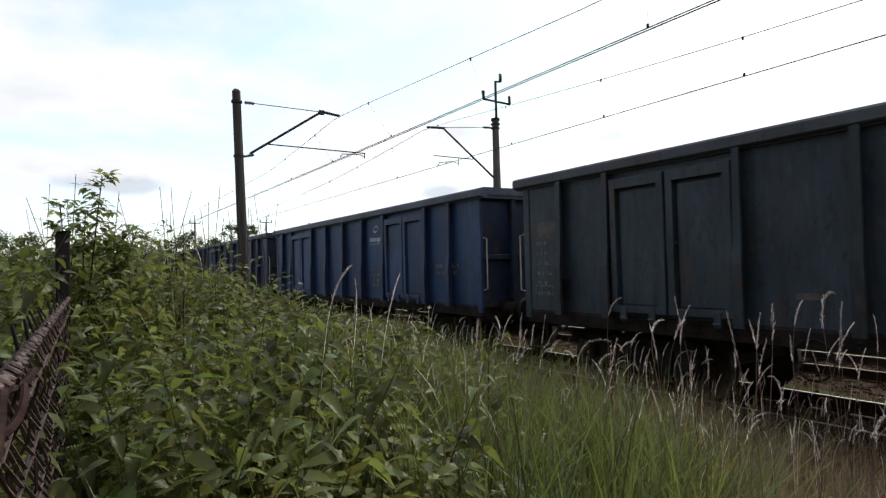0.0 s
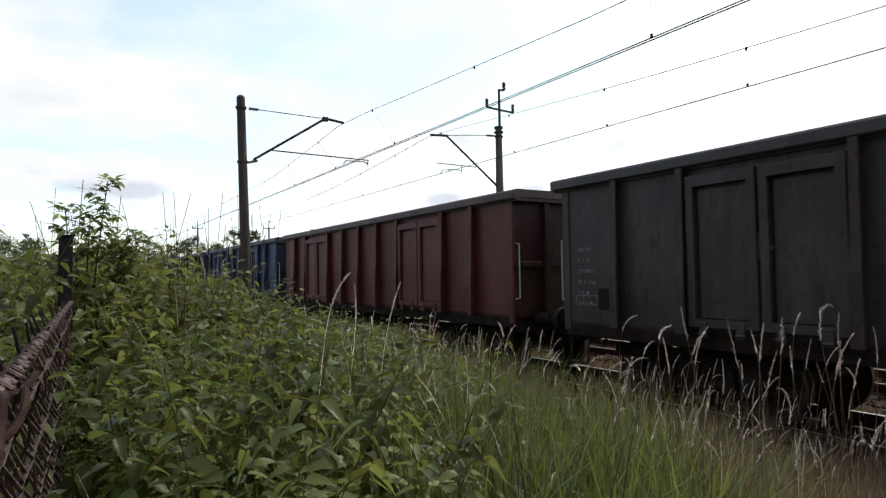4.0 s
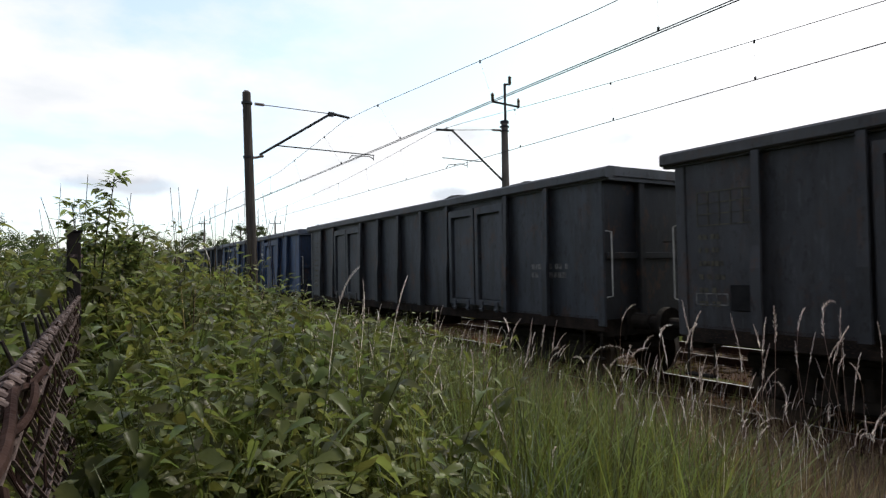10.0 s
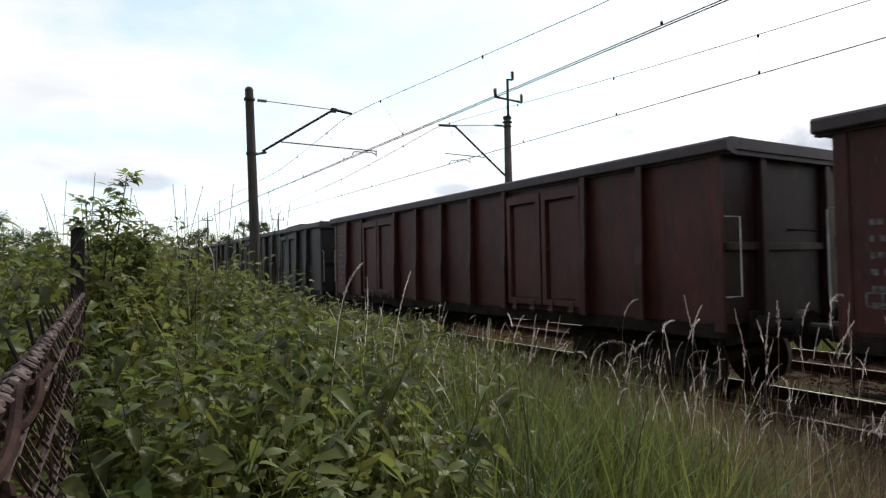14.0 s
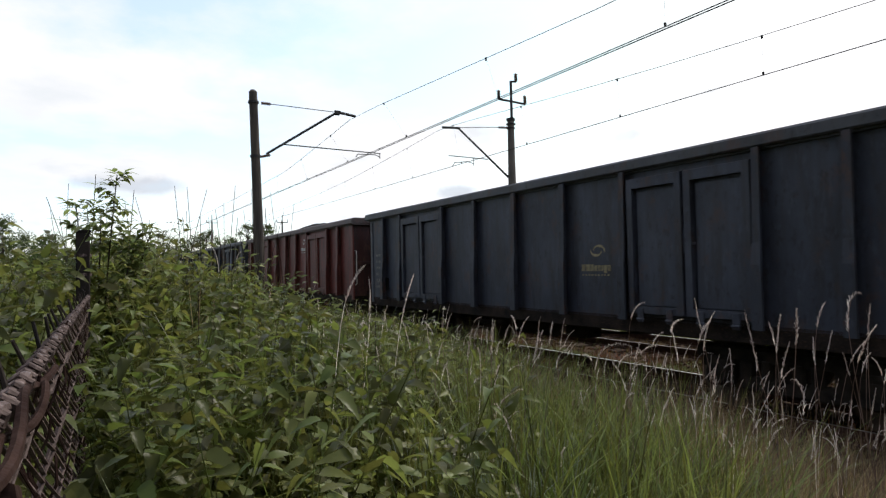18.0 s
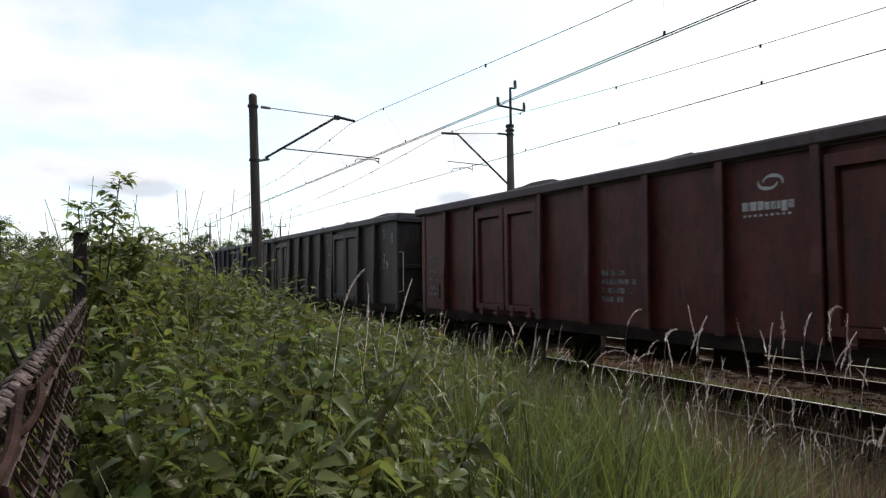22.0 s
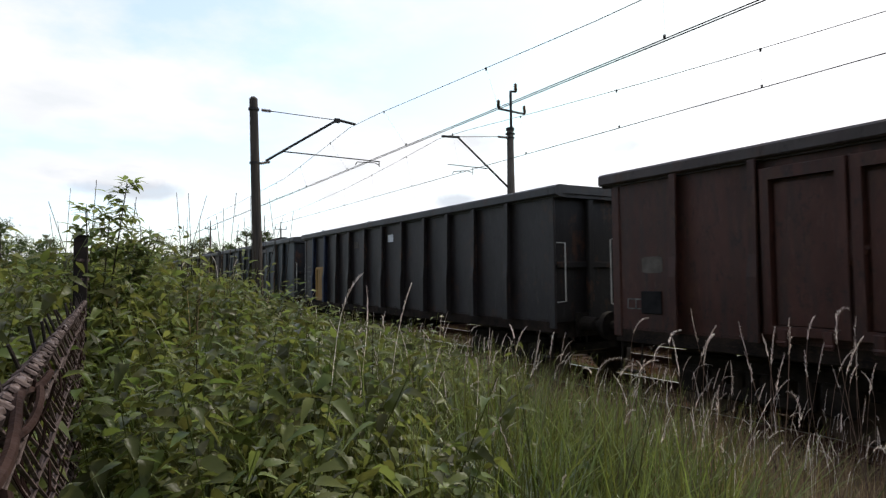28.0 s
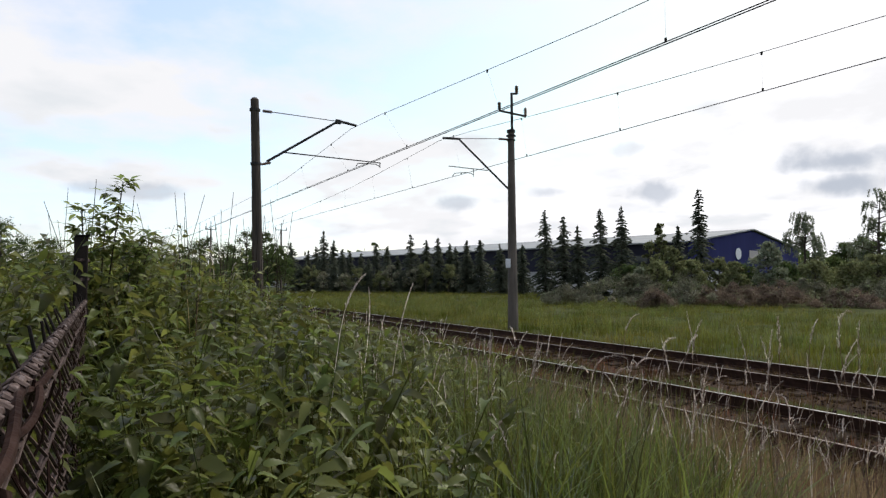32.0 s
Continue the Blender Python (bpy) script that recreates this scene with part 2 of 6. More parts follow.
M_galv = mat("dark_steel", (0.02, 0.02, 0.022), (0.045, 0.043, 0.042), 8.0, 0.7, 0.1, 0.0, spec=0.2)
M_wire = mat("catenary_wire", (0.014, 0.013, 0.012), (0.03, 0.026, 0.022), 8.0, 0.8, 0.0, 0.0, spec=0.1)
M_insul = mat("insulator_glaze", (0.06, 0.03, 0.02), (0.10, 0.05, 0.03), 8.0, 0.25, 0.0)
M_rust = mat("rusty_wire", (0.036, 0.022, 0.019), (0.115, 0.080, 0.070), 18.0, 0.65, 0.25, 0.0, c=(0.20, 0.15, 0.135), fine=60.0, spec=0.2)
M_post = mat("fence_post_steel", (0.010, 0.008, 0.008), (0.028, 0.020, 0.016), 9.0, 0.85, 0.4, 0.0, spec=0.2)
M_under = mat("undergear_grime", (0.011, 0.009, 0.008), (0.030, 0.024, 0.019), 6.0, 0.9, 0.4, 0.0, spec=0.15)
M_wheel = mat("wheel_steel", (0.05, 0.038, 0.03), (0.10, 0.07, 0.05), 6.0, 0.6, 0.2, 0.5)
M_handrail = mat("pale_handrail", (0.34, 0.33, 0.31), (0.50, 0.48, 0.45), 6.0, 0.6, 0.1)
M_logo = mat("white_emblem_paint", (0.30, 0.30, 0.30), (0.55, 0.55, 0.53), 9.0, 0.7, 0.0, c=(0.14, 0.13, 0.13), fine=18.0)
M_white = mat("white_marking", (0.12, 0.12, 0.12), (0.36, 0.36, 0.35), 9.0, 0.7, 0.0, c=(0.06, 0.06, 0.065), fine=18.0)
M_yellow = mat("yellow_marking", (0.15, 0.12, 0.06), (0.31, 0.26, 0.14), 9.0, 0.7, 0.0, c=(0.05, 0.045, 0.04), fine=18.0)
M_faint = mat("worn_marking", (0.06, 0.058, 0.056), (0.22, 0.215, 0.205), 9.0, 0.8, 0.0, c=(0.03, 0.03, 0.03), fine=16.0, spec=0.2)
M_faintyellow = mat("worn_yellow_marking", (0.045, 0.041, 0.034), (0.11, 0.098, 0.07), 9.0, 0.8, 0.0, c=(0.03, 0.03, 0.03), fine=16.0, spec=0.2)
M_sill = mat("rusty_sill", (0.012, 0.010, 0.009), (0.032, 0.023, 0.018), 5.0, 0.9, 0.4, c=(0.05, 0.03, 0.022), spec=0.1)
M_patchblue = mat("blue_repaint", (0.011, 0.025, 0.080), (0.018, 0.037, 0.115), 5.0, 0.6, 0.1)
M_patchpale = mat("pale_repaint", (0.085, 0.075, 0.066), (0.14, 0.125, 0.11), 8.0, 0.9, 0.1, spec=0.08)
M_patchrust = mat("bare_rust", (0.05, 0.02, 0.011), (0.10, 0.04, 0.02), 7.0, 0.9, 0.4)
M_streak = mat("white_streak", (0.5, 0.5, 0.48), (0.78, 0.78, 0.76), 9.0, 0.7, 0.0)
M_plate = mat("pale_label_plate", (0.55, 0.56, 0.58), (0.75, 0.76, 0.78), 14.0, 0.5, 0.0)
M_ochre = mat("ochre_patch_board", (0.17, 0.095, 0.028), (0.30, 0.175, 0.050), 3.0, 0.8, 0.3, c=(0.10, 0.055, 0.02), fine=9.0, stretch=(1, 1, 0.25))
M_coal = mat("coal", (0.008, 0.008, 0.009), (0.022, 0.021, 0.021), 5.0, 0.9, 0.9, fine=22.0, bump_scale=0.06, spec=0.15)
M_nettle = mat("nettle_leaf", (0.066, 0.082, 0.023), (0.174, 0.180, 0.057), 1.2, 0.38, 0.15, leaf=0.45, island=0.55, spec=0.16)
M_grass = mat("grass_blade", (0.066, 0.088, 0.022), (0.172, 0.178, 0.058), 0.9, 0.36, 0.0, leaf=0.38, island=0.6, spec=0.2)
M_silver = mat("silver_grass", (0.13, 0.15, 0.11), (0.27, 0.30, 0.24), 1.4, 0.35, 0.0, leaf=0.3, island=0.45, spec=0.3)
M_stalk = mat("grass_stalk", (0.13, 0.085, 0.070), (0.26, 0.18, 0.14), 2.0, 0.6, 0.0, leaf=0.2, island=0.4, spec=0.15)
M_dullrail = mat("dull_rail_head", (0.16, 0.13, 0.11), (0.30, 0.27, 0.25), 3.0, 0.45, 0.0, 0.8, stretch=(0.1, 1, 1))
M_vine = mat("dead_vine", (0.018, 0.009, 0.007), (0.042, 0.024, 0.019), 12.0, 0.9, 0.3, spec=0.05)
M_dry = mat("dry_grass", (0.145, 0.102, 0.056), (0.37, 0.275, 0.165), 1.5, 0.6, 0.0, leaf=0.3, island=0.5, spec=0.08)
M_seed = mat("grass_seed_head", (0.52, 0.46, 0.43), (0.84, 0.79, 0.74), 6.0, 0.55, 0.0, leaf=0.5, island=0.3, spec=0.2)
M_meadow = mat("meadow_blade", (0.046, 0.064, 0.012), (0.160, 0.150, 0.036), 0.3, 0.7, 0.0, c=(0.19, 0.155, 0.065), fine=1.1, leaf=0.35, island=0.4, spec=0.06)
M_weed = mat("trackside_weed", (0.060, 0.042, 0.018), (0.13, 0.085, 0.035), 0.8, 0.8, 0.0, leaf=0.3, island=0.45, spec=0.06)
M_redweed = mat("red_sorrel", (0.13, 0.045, 0.025), (0.24, 0.085, 0.045), 1.5, 0.8, 0.0, leaf=0.3, island=0.45, spec=0.06)
M_deadstem = mat("dead_stem", (0.022, 0.016, 0.012), (0.055, 0.040, 0.030), 9.0, 0.9, 0.0, spec=0.08)
M_spruce = mat("spruce_needles", (0.040, 0.048, 0.034), (0.095, 0.105, 0.070), 0.6, 0.8, 0.0, leaf=0.2, island=0.5, spec=0.08)
M_leafdark = mat("tree_leaf", (0.040, 0.060, 0.022), (0.090, 0.115, 0.042), 0.5, 0.7, 0.0, leaf=0.35, island=0.45, spec=0.12)
M_leafgrey = mat("willow_leaf", (0.10, 0.12, 0.080), (0.20, 0.22, 0.15), 0.8, 0.7, 0.0, leaf=0.45, island=0.4, spec=0.12)
M_bush = mat("bush_leaf", (0.085, 0.098, 0.045), (0.185, 0.195, 0.098), 0.8, 0.7, 0.0, leaf=0.4, island=0.45, spec=0.1)
M_leaflight = mat("young_leaf", (0.12, 0.15, 0.05), (0.24, 0.27, 0.11), 1.0, 0.4, 0.0, leaf=0.5, island=0.35, spec=0.3)
M_bark = mat("bark", (0.04, 0.032, 0.026), (0.09, 0.075, 0.06), 4.0, 0.9, 0.6, stretch=(2, 2, 0.4), spec=0.1)
M_heap = mat("cut_brush", (0.105, 0.108, 0.072), (0.25, 0.24, 0.175), 0.7, 0.9, 0.3, c=(0.20, 0.24, 0.13), fine=2.5, leaf=0.3, island=0.5, spec=0.06)
M_heapred = mat("dead_brush", (0.12, 0.096, 0.074), (0.25, 0.19, 0.145), 0.7, 0.9, 0.3, c=(0.16, 0.18, 0.10), fine=1.6, leaf=0.3, island=0.5, spec=0.06)
M_hallblue = mat("blue_cladding", (0.012, 0.015, 0.080), (0.017, 0.022, 0.11), 0.4, 0.8, 0.1, stretch=(1, 1, 0.1), spec=0.15)
# long wall: blue cladding darkened, its shade put into the colour
M_hallside = mat("shaded_cladding", (0.016, 0.016, 0.026), (0.026, 0.026, 0.042), 0.4, 0.8, 0.1, stretch=(1, 1, 0.1), spec=0.12)
M_hallroof = mat("pale_roof_sheet", (0.20, 0.21, 0.21), (0.28, 0.29, 0.29), 0.3, 0.7, 0.1)
M_hallbase = mat("pale_plinth", (0.30, 0.30, 0.30), (0.42, 0.42, 0.42), 0.3, 0.7, 0.1)
M_glass = mat("window_glass", (0.02, 0.025, 0.03), (0.04, 0.045, 0.05), 1.0, 0.08, 0.0)
M_navystake = mat("navy_stake_paint", (0.012, 0.018, 0.040), (0.022, 0.032, 0.066), 5.0, 0.6, 0.2, c=(0.03, 0.022, 0.018), fine=12.0, spec=0.3)
M_boxdark = mat("wagon_board", (0.012, 0.012, 0.013), (0.025, 0.024, 0.024), 5.0, 0.9, 0.1, spec=0.08)

# ---------- mesh helpers ----------


def mesh_np(name, verts, tris, material, smooth=False):
    me = bpy.data.meshes.new(name)
    verts = np.asarray(verts, dtype=np.float32).reshape(-1, 3)
    tris = np.asarray(tris, dtype=np.int32).reshape(-1, 3)
    me.vertices.add(len(verts))
    me.vertices.foreach_set("co", verts.ravel())
    me.loops.add(tris.size)
    me.loops.foreach_set("vertex_index", tris.ravel())
    me.polygons.add(len(tris))
    me.polygons.foreach_set("loop_start", np.arange(0, tris.size, 3, dtype=np.int32))
    if smooth:
        me.polygons.foreach_set("use_smooth", np.ones(len(tris), dtype=bool))
    me.update(calc_edges=True)
    if isinstance(material, (list, tuple)):
        for mm in material:
            me.materials.append(mm)
    else:
        me.materials.append(material)
    return me


def child(name, me, parent, label=""):
    ob = new(name, me)
    ob.parent = parent
    if label:
        ob["label"] = label
    return ob


def bm_mesh(name, bm, material, smooth=False):
    me = bpy.data.meshes.new(name)
    for f in bm.faces:
        f.smooth = smooth
    bm.to_mesh(me)
    bm.free()
    me.materials.append(material)
    return me


def part(name, bm, material, parent, label=""):
    return child(name, bm_mesh(name, bm, material), parent, label)


def box(bm, x0, x1, y0, y1, z0, z1, bevel=0.0):
    r = bmesh.ops.create_cube(bm, size=1.0)
    vs = r["verts"]
    for v in vs:
        v.co = Vector((x0 + (v.co.x + 0.5) * (x1 - x0), y0 + (v.co.y + 0.5) * (y1 - y0), z0 + (v.co.z + 0.5) * (z1 - z0)))
    if bevel:
        es = list({e for v in vs for e in v.link_edges})
        bmesh.ops.bevel(bm, geom=es, offset=bevel, segments=1, affect="EDGES")
    return bm


def tube(bm, p, q, r0, r1=None, seg=8):
    p, q = Vector(p), Vector(q)
    r1 = r0 if r1 is None else r1
    d = q - p
    rot = d.to_track_quat("Z", "Y").to_matrix().to_4x4()
    bmesh.ops.create_cone(bm, cap_ends=True, segments=seg, radius1=r0, radius2=r1, depth=d.length,
                          matrix=Matrix.Translation((p + q) / 2) @ rot)
    return bm


def disc(bm, c, r, h, axis="Y", seg=24):
    ends = {"X": Vector((h / 2, 0, 0)), "Y": Vector((0, h / 2, 0)), "Z": Vector((0, 0, h / 2))}[axis]
    return tube(bm, Vector(c) - ends, Vector(c) + ends, r, r, seg)


def pipe(bm, pts, r, seg=6):
    """One continuous bent tube through the points."""
    pts = [Vector(p_) for p_ in pts]
    rings, up = [], None
    for i, p_ in enumerate(pts):
        d = (pts[min(i + 1, len(pts) - 1)] - pts[max(i - 1, 0)]).normalized()
        if up is None or abs(up.dot(d)) > 0.95:
            up = Vector((0.13, 0.2, 1)) if abs(d.z) < 0.8 else Vector((1, 0.2, 0.1))
        s = d.cross(up).normalized()
        u = s.cross(d).normalized()
        up = u
        rings.append([bm.verts.new(p_ + (s * math.cos(a) + u * math.sin(a)) * r) for a in (2 * math.pi * k / seg for k in range(seg))])
    for a, b in zip(rings[:-1], rings[1:]):
        for k in range(seg):
            bm.faces.new((a[k], a[(k + 1) % seg], b[(k + 1) % seg], b[k]))
    bm.faces.new(rings[0][::-1])
    bm.faces.new(rings[-1])
    return bm


class Heap:
    """Collects many small triangle meshes into one."""

    def __init__(self):
        self.v, self.t, self.n = [], [], 0

    def add(self, v, t):
        self.v.append(v)
        self.t.append(t + self.n)
        self.n += len(v)

    def mesh(self, name, material):
        return mesh_np(name, np.concatenate(self.v), np.concatenate(self.t), material)


def rot_z(a):
    c, s = math.cos(a), math.sin(a)
    return np.array([[c, -s, 0], [s, c, 0], [0, 0, 1.0]])


def rot_x(a):
    c, s = math.cos(a), math.sin(a)
    return np.array([[1.0, 0, 0], [0, c, -s], [0, s, c]])


def placed(v, x, y, z, turn=0.0, tilt=0.0, size=1.0):
    m = rot_z(turn) @ rot_x(tilt) @ rot_z(random.uniform(0, 6.28)) * size
    return v @ m.T + np.array([x, y, z])


def strip(pts, r, sides=3):
    """A thin prism along points."""
    pts = np.asarray(pts, float)
    v, t = [], []
    for i, p_ in enumerate(pts):
        rr = r * (1 - 0.6 * i / max(1, len(pts) - 1))
        for k in range(sides):
            a = 2 * math.pi * k / sides
            v.append(p_ + np.array([rr * math.cos(a), rr * math.sin(a), 0]))
    for i in range(len(pts) - 1):
        for k in range(sides):
            a, b = i * sides + k, i * sides + (k + 1) % sides
            t += [(a, b, b + sides), (a, b + sides, a + sides)]
    return np.array(v), np.array(t)


def leaf_shape(length, width, droop=0.25, fold=0.25):
    """A pointed leaf along +x, folded at its midrib, drooping to the tip."""
    rows = ((0.0, 0.06), (0.28, 1.0), (0.62, 0.72), (1.0, 0.0))
    v, t = [], []
    for s, w in rows:
        z = -droop * length * s * s
        v += [(s * length, -w * width / 2, z + fold * w * width / 2), (s * length, 0, z), (s * length, w * width / 2, z + fold * w * width / 2)]
    for i in range(len(rows) - 1):
        a = i * 3
        t += [(a, a + 3, a + 4), (a, a + 4, a + 1), (a + 1, a + 4, a + 5), (a + 1, a + 5, a + 2)]
    return np.array(v, float), np.array(t)


def blade_shape(length, width, lean, n=4):
    v, t = [], []
    for i in range(n + 1):
        s = i / n
        x = lean * length * s * s
        z = length * (s - 0.35 * abs(lean) * s ** 3)
        w = width * (1 - s ** 1.6) / 2 + 0.0004
        v += [(x, -w, z), (x, w, z)]
        if i:
            a = (i - 1) * 2
            t += [(a, a + 1, a + 3), (a, a + 3, a + 2)]
    return np.array(v, float), np.array(t)

# ---------- plan ----------
TRACK_1, TRACK_2 = 7.957, 11.837     # centre lines across the line of sight; rail tops lie at z = 0
GAUGE = 0.753


def smooth(a, b, x):
    u = np.clip((x - a) / (b - a), 0, 1)
    return u * u * (3 - 2 * u)


def ground_z(x, y):
    """Bank with the path, the ballast bed, and the meadow beyond."""
    x, y = np.asarray(x, float), np.asarray(y, float)
    bank = 0.30 + 0.35 * smooth(-8, -18, x) - 0.35 * smooth(2.2, 4.2, y) * (1 - 0.4 * smooth(-9, -17, x)) - 0.35 * smooth(4.2, 5.6, y)
    bed = -0.24 + 0 * x
    far = -0.26 - 0.25 * smooth(14.5, 24, y) - 0.3 * smooth(30, 90, y)
    z = bank + (bed - bank) * smooth(5.3, 6.3, y)
    z = z + (far - z) * smooth(13.2, 14.4, y)
    z = z + (-0.5 - z) * smooth(150, 400, np.hypot(x, y)) * (y < 5)
    return z + 0.03 * np.sin(x * 1.7 + y * 0.6) * np.sin(y * 1.3 - x * 0.4)


def axis_steps(fine0, fine1, step, far):
    a = list(np.arange(fine0, fine1 + 1e-6, step))
    s, u = step, a[-1]
    while u < far:
        s *= 1.3
        u += s
        a.append(u)
    s, u = step, a[0]
    while u > -far:
        s *= 1.3
        u -= s
        a.insert(0, u)
    return np.array(a)


def build_ground():
    xs, ys = axis_steps(-32, 4, 0.4, 3000), axis_steps(-2, 16, 0.25, 3000)
    X, Y = np.meshgrid(xs, ys, indexing="ij")
    Z = ground_z(X, Y)
    V = np.stack([X, Y, Z], -1).reshape(-1, 3)
    nx, ny = len(xs), len(ys)
    I = np.arange(nx * ny).reshape(nx, ny)
    a, b, c, d = I[:-1, :-1].ravel(), I[1:, :-1].ravel(), I[1:, 1:].ravel(), I[:-1, 1:].ravel()
    T = np.concatenate([np.stack([a, b, c], 1), np.stack([a, c, d], 1)])
    ob = new("ground", mesh_np("ground", V, T, M_soil, True))
    tagged(ob, "grassy ground with a low bank beside the railway", "ground", kind="structure")


def build_track(yc, name, label):
    """Rails on timber sleepers in a weedy ballast bed."""
    root = tagged(new(name), label, "railway track", group="tracks", kind="structure")
    x0, x1 = -420.0, 60.0
    for side in (-1, 1):
        bm = bmesh.new()
        y = yc + side * GAUGE
        box(bm, x0, x1, y - 0.07, y + 0.07, -0.172, -0.155)
        box(bm, x0, x1, y - 0.009, y + 0.009, -0.155, -0.045)
        box(bm, x0, x1, y - 0.036, y + 0.036, -0.045, -0.003)
        rail = part("rail", bm, M_rail, root, "rust-brown steel rail")
        bm = bmesh.new()
        box(bm, x0, x1, y - 0.017, y + 0.017, -0.003, 0.0)
        part("running_surface", bm, M_railtop if side > 0 else M_dullrail, rail, "polished rail head" if side > 0 else "dull worn rail head")
    bm = bmesh.new()
    box(bm, -0.125, 0.125, -1.3, 1.3, -0.15, 0.0, 0.02)
    me = bm_mesh("sleeper", bm, M_sleeper)
    bm = bmesh.new()
    box(bm, -0.07, 0.07, -0.10, 0.10, 0, 0.025, 0.005)
    tube(bm, (0.04, 0.08, 0.02), (0.04, 0.08, 0.07), 0.016, 0.016, 6)
    tube(bm, (-0.04, -0.08, 0.02), (-0.04, -0.08, 0.07), 0.016, 0.016, 6)
    clip = bm_mesh("rail_clip", bm, M_rail)
    x = -62.0
    while x < 8:
        s = child("sleeper", me, root)
        s.location = (x, yc, -0.176)
        if x > -26:
            for side in (-1, 1):
                c = child("rail_clip", clip, s)
                c.location = (0, side * GAUGE, 0.0)
        x += 0.62
    # loose stones of the bed, joined
    h = Heap()
    ico = np.array([(1, 0, 0), (-1, 0, 0), (0, 1, 0), (0, -1, 0), (0, 0, 0.7), (0, 0, -0.7)], float)
    tri = np.array([(0, 2, 4), (2, 1, 4), (1, 3, 4), (3, 0, 4), (2, 0, 5), (1, 2, 5), (3, 1, 5), (0, 3, 5)])
    rng = np.random.default_rng(5 if yc < 10 else 6)
    for _ in range(8000):
        x = -rng.uniform(0, 1) ** 1.7 * 42 + 2
        y = yc + rng.uniform(-1.75, 1.75)
        s = rng.uniform(0.018, 0.042)
        m = rot_z(rng.uniform(0, 6.28)) @ rot_x(rng.uniform(-0.8, 0.8))
        h.add((ico * s * rng.uniform(0.6, 1.3, (6, 1))) @ m.T + (x, y, -0.205 + rng.uniform(-0.02, 0.04)), tri)
    tagged(child("ballast_stones", h.mesh("ballast_stones", M_ballast), root), kind="stuff")
    w = 1.9
    V = np.array([(x0, yc - w, -0.30), (x0, yc - 1.55, -0.215), (x0, yc + 1.55, -0.215), (x0, yc + w, -0.30),
                  (x1, yc - w, -0.30), (x1, yc - 1.55, -0.215), (x1, yc + 1.55, -0.215), (x1, yc + w, -0.30)])
    T = [(0, 4, 5), (0, 5, 1), (1, 5, 6), (1, 6, 2), (2, 6, 7), (2, 7, 3)]
    child("ballast_bed", mesh_np("ballast_bed", V, T, M_ballast), root, "brown weedy ballast bed")


build_ground()
build_track(TRACK_1, "track_near", "rusty railway track with shiny rail heads in weedy ballast")
build_track(TRACK_2, "track_far", "second railway track with shiny rail heads beside the meadow")

# ---------- wagons ----------
LEN = 14.04
CHORD = 13.1            # length of the top chord
HALF_W = 1.40
# three builds of wagon: wide-set stakes, close-set stakes, and even stakes with no doors
RIBS = {"wide": (1.12, 2.07, 4.05, 5.28, 6.55, 7.82, 9.05, 11.03, 11.98), "close": (1.30, 2.37, 4.35, 5.45, 6.55, 7.65, 8.75, 10.73, 11.80),
        "plain": (1.30, 2.37, 3.36, 4.35, 5.45, 6.55, 7.65, 8.75, 9.74, 10.73, 11.80)}
DOORS = {"wide": (2.15, 3.08, 9.13, 10.06), "close": (2.45, 3.38, 8.83, 9.76), "plain": ()}
WIDE_SET = (0, 7, 8, 11, 12, 13, 14, 25, 31, 32, 33)


def rib_mesh():
    """Pressed stake of open Z-section: web, broad flange and a short returned lip; deeper below mid-height."""
    bm = bmesh.new()
    prof = ((1.08, 0.075, 0.17), (1.80, 0.072, 0.17), (2.05, 0.058, 0.14), (3.10, 0.052, 0.12))
    th = 0.012
    rings = []
    for z, w, d in prof:
        rings.append([bm.verts.new(c) for c in ((-w, 0, z), (-w, -d, z), (w * 0.7, -d, z), (w * 0.7, -d + 0.035, z),
                                                (w * 0.7 - th, -d + 0.035, z), (w * 0.7 - th, -d + th, z), (-w + th, -d + th, z), (-w + th, 0, z))])
    for a, b in zip(rings[:-1], rings[1:]):
        for k in range(8):
            bm.faces.new((a[k], a[(k + 1) % 8], b[(k + 1) % 8], b[k]))
    bmesh.ops.recalc_face_normals(bm, faces=bm.faces[:])
    return bm


def door_mesh(w):
    """Door leaf in one piece: raised frame, a deep groove, a flat panel."""
    bm = bmesh.new()
    z0, z1, f, g = 1.17, 2.98, 0.10, 0.034
    a0, a1, c0, c1 = f, w - f, z0 + f, z1 - f * 1.3
    loops = ((0, w, z0, z1, 0.03), (0, w, z0, z1, -0.079), (0.006, w - 0.006, z0 + 0.006, z1 - 0.006, -0.085), (a0, a1, c0, c1, -0.085), (a0, a1, c0, c1, 0.012),
             (a0 + g * 1.3, a1 - g * 0.5, c0 + g * 0.4, c1 - g * 1.4, 0.012), (a0 + g * 1.3, a1 - g * 0.5, c0 + g * 0.4, c1 - g * 1.4, -0.035))
    rings = [[bm.verts.new(p_) for p_ in ((x0, y, b0), (x1, y, b0), (x1, y, b1), (x0, y, b1))] for x0, x1, b0, b1, y in loops]
    for a, b in zip(rings[:-1], rings[1:]):
        for k in range(4):
            bm.faces.new((a[k], a[(k + 1) % 4], b[(k + 1) % 4], b[k]))
    bm.faces.new(rings[-1])
    bm.faces.new(rings[0][::-1])
    bmesh.ops.recalc_face_normals(bm, faces=bm.faces[:])
    return bm


def hinge_mesh():
    bm = bmesh.new()
    box(bm, 0, 0.10, -0.105, -0.087, 1.06, 1.25, 0.008)
    tube(bm, (0, -0.10, 1.10), (0.10, -0.10, 1.10), 0.022, 0.022, 8)
    return bm


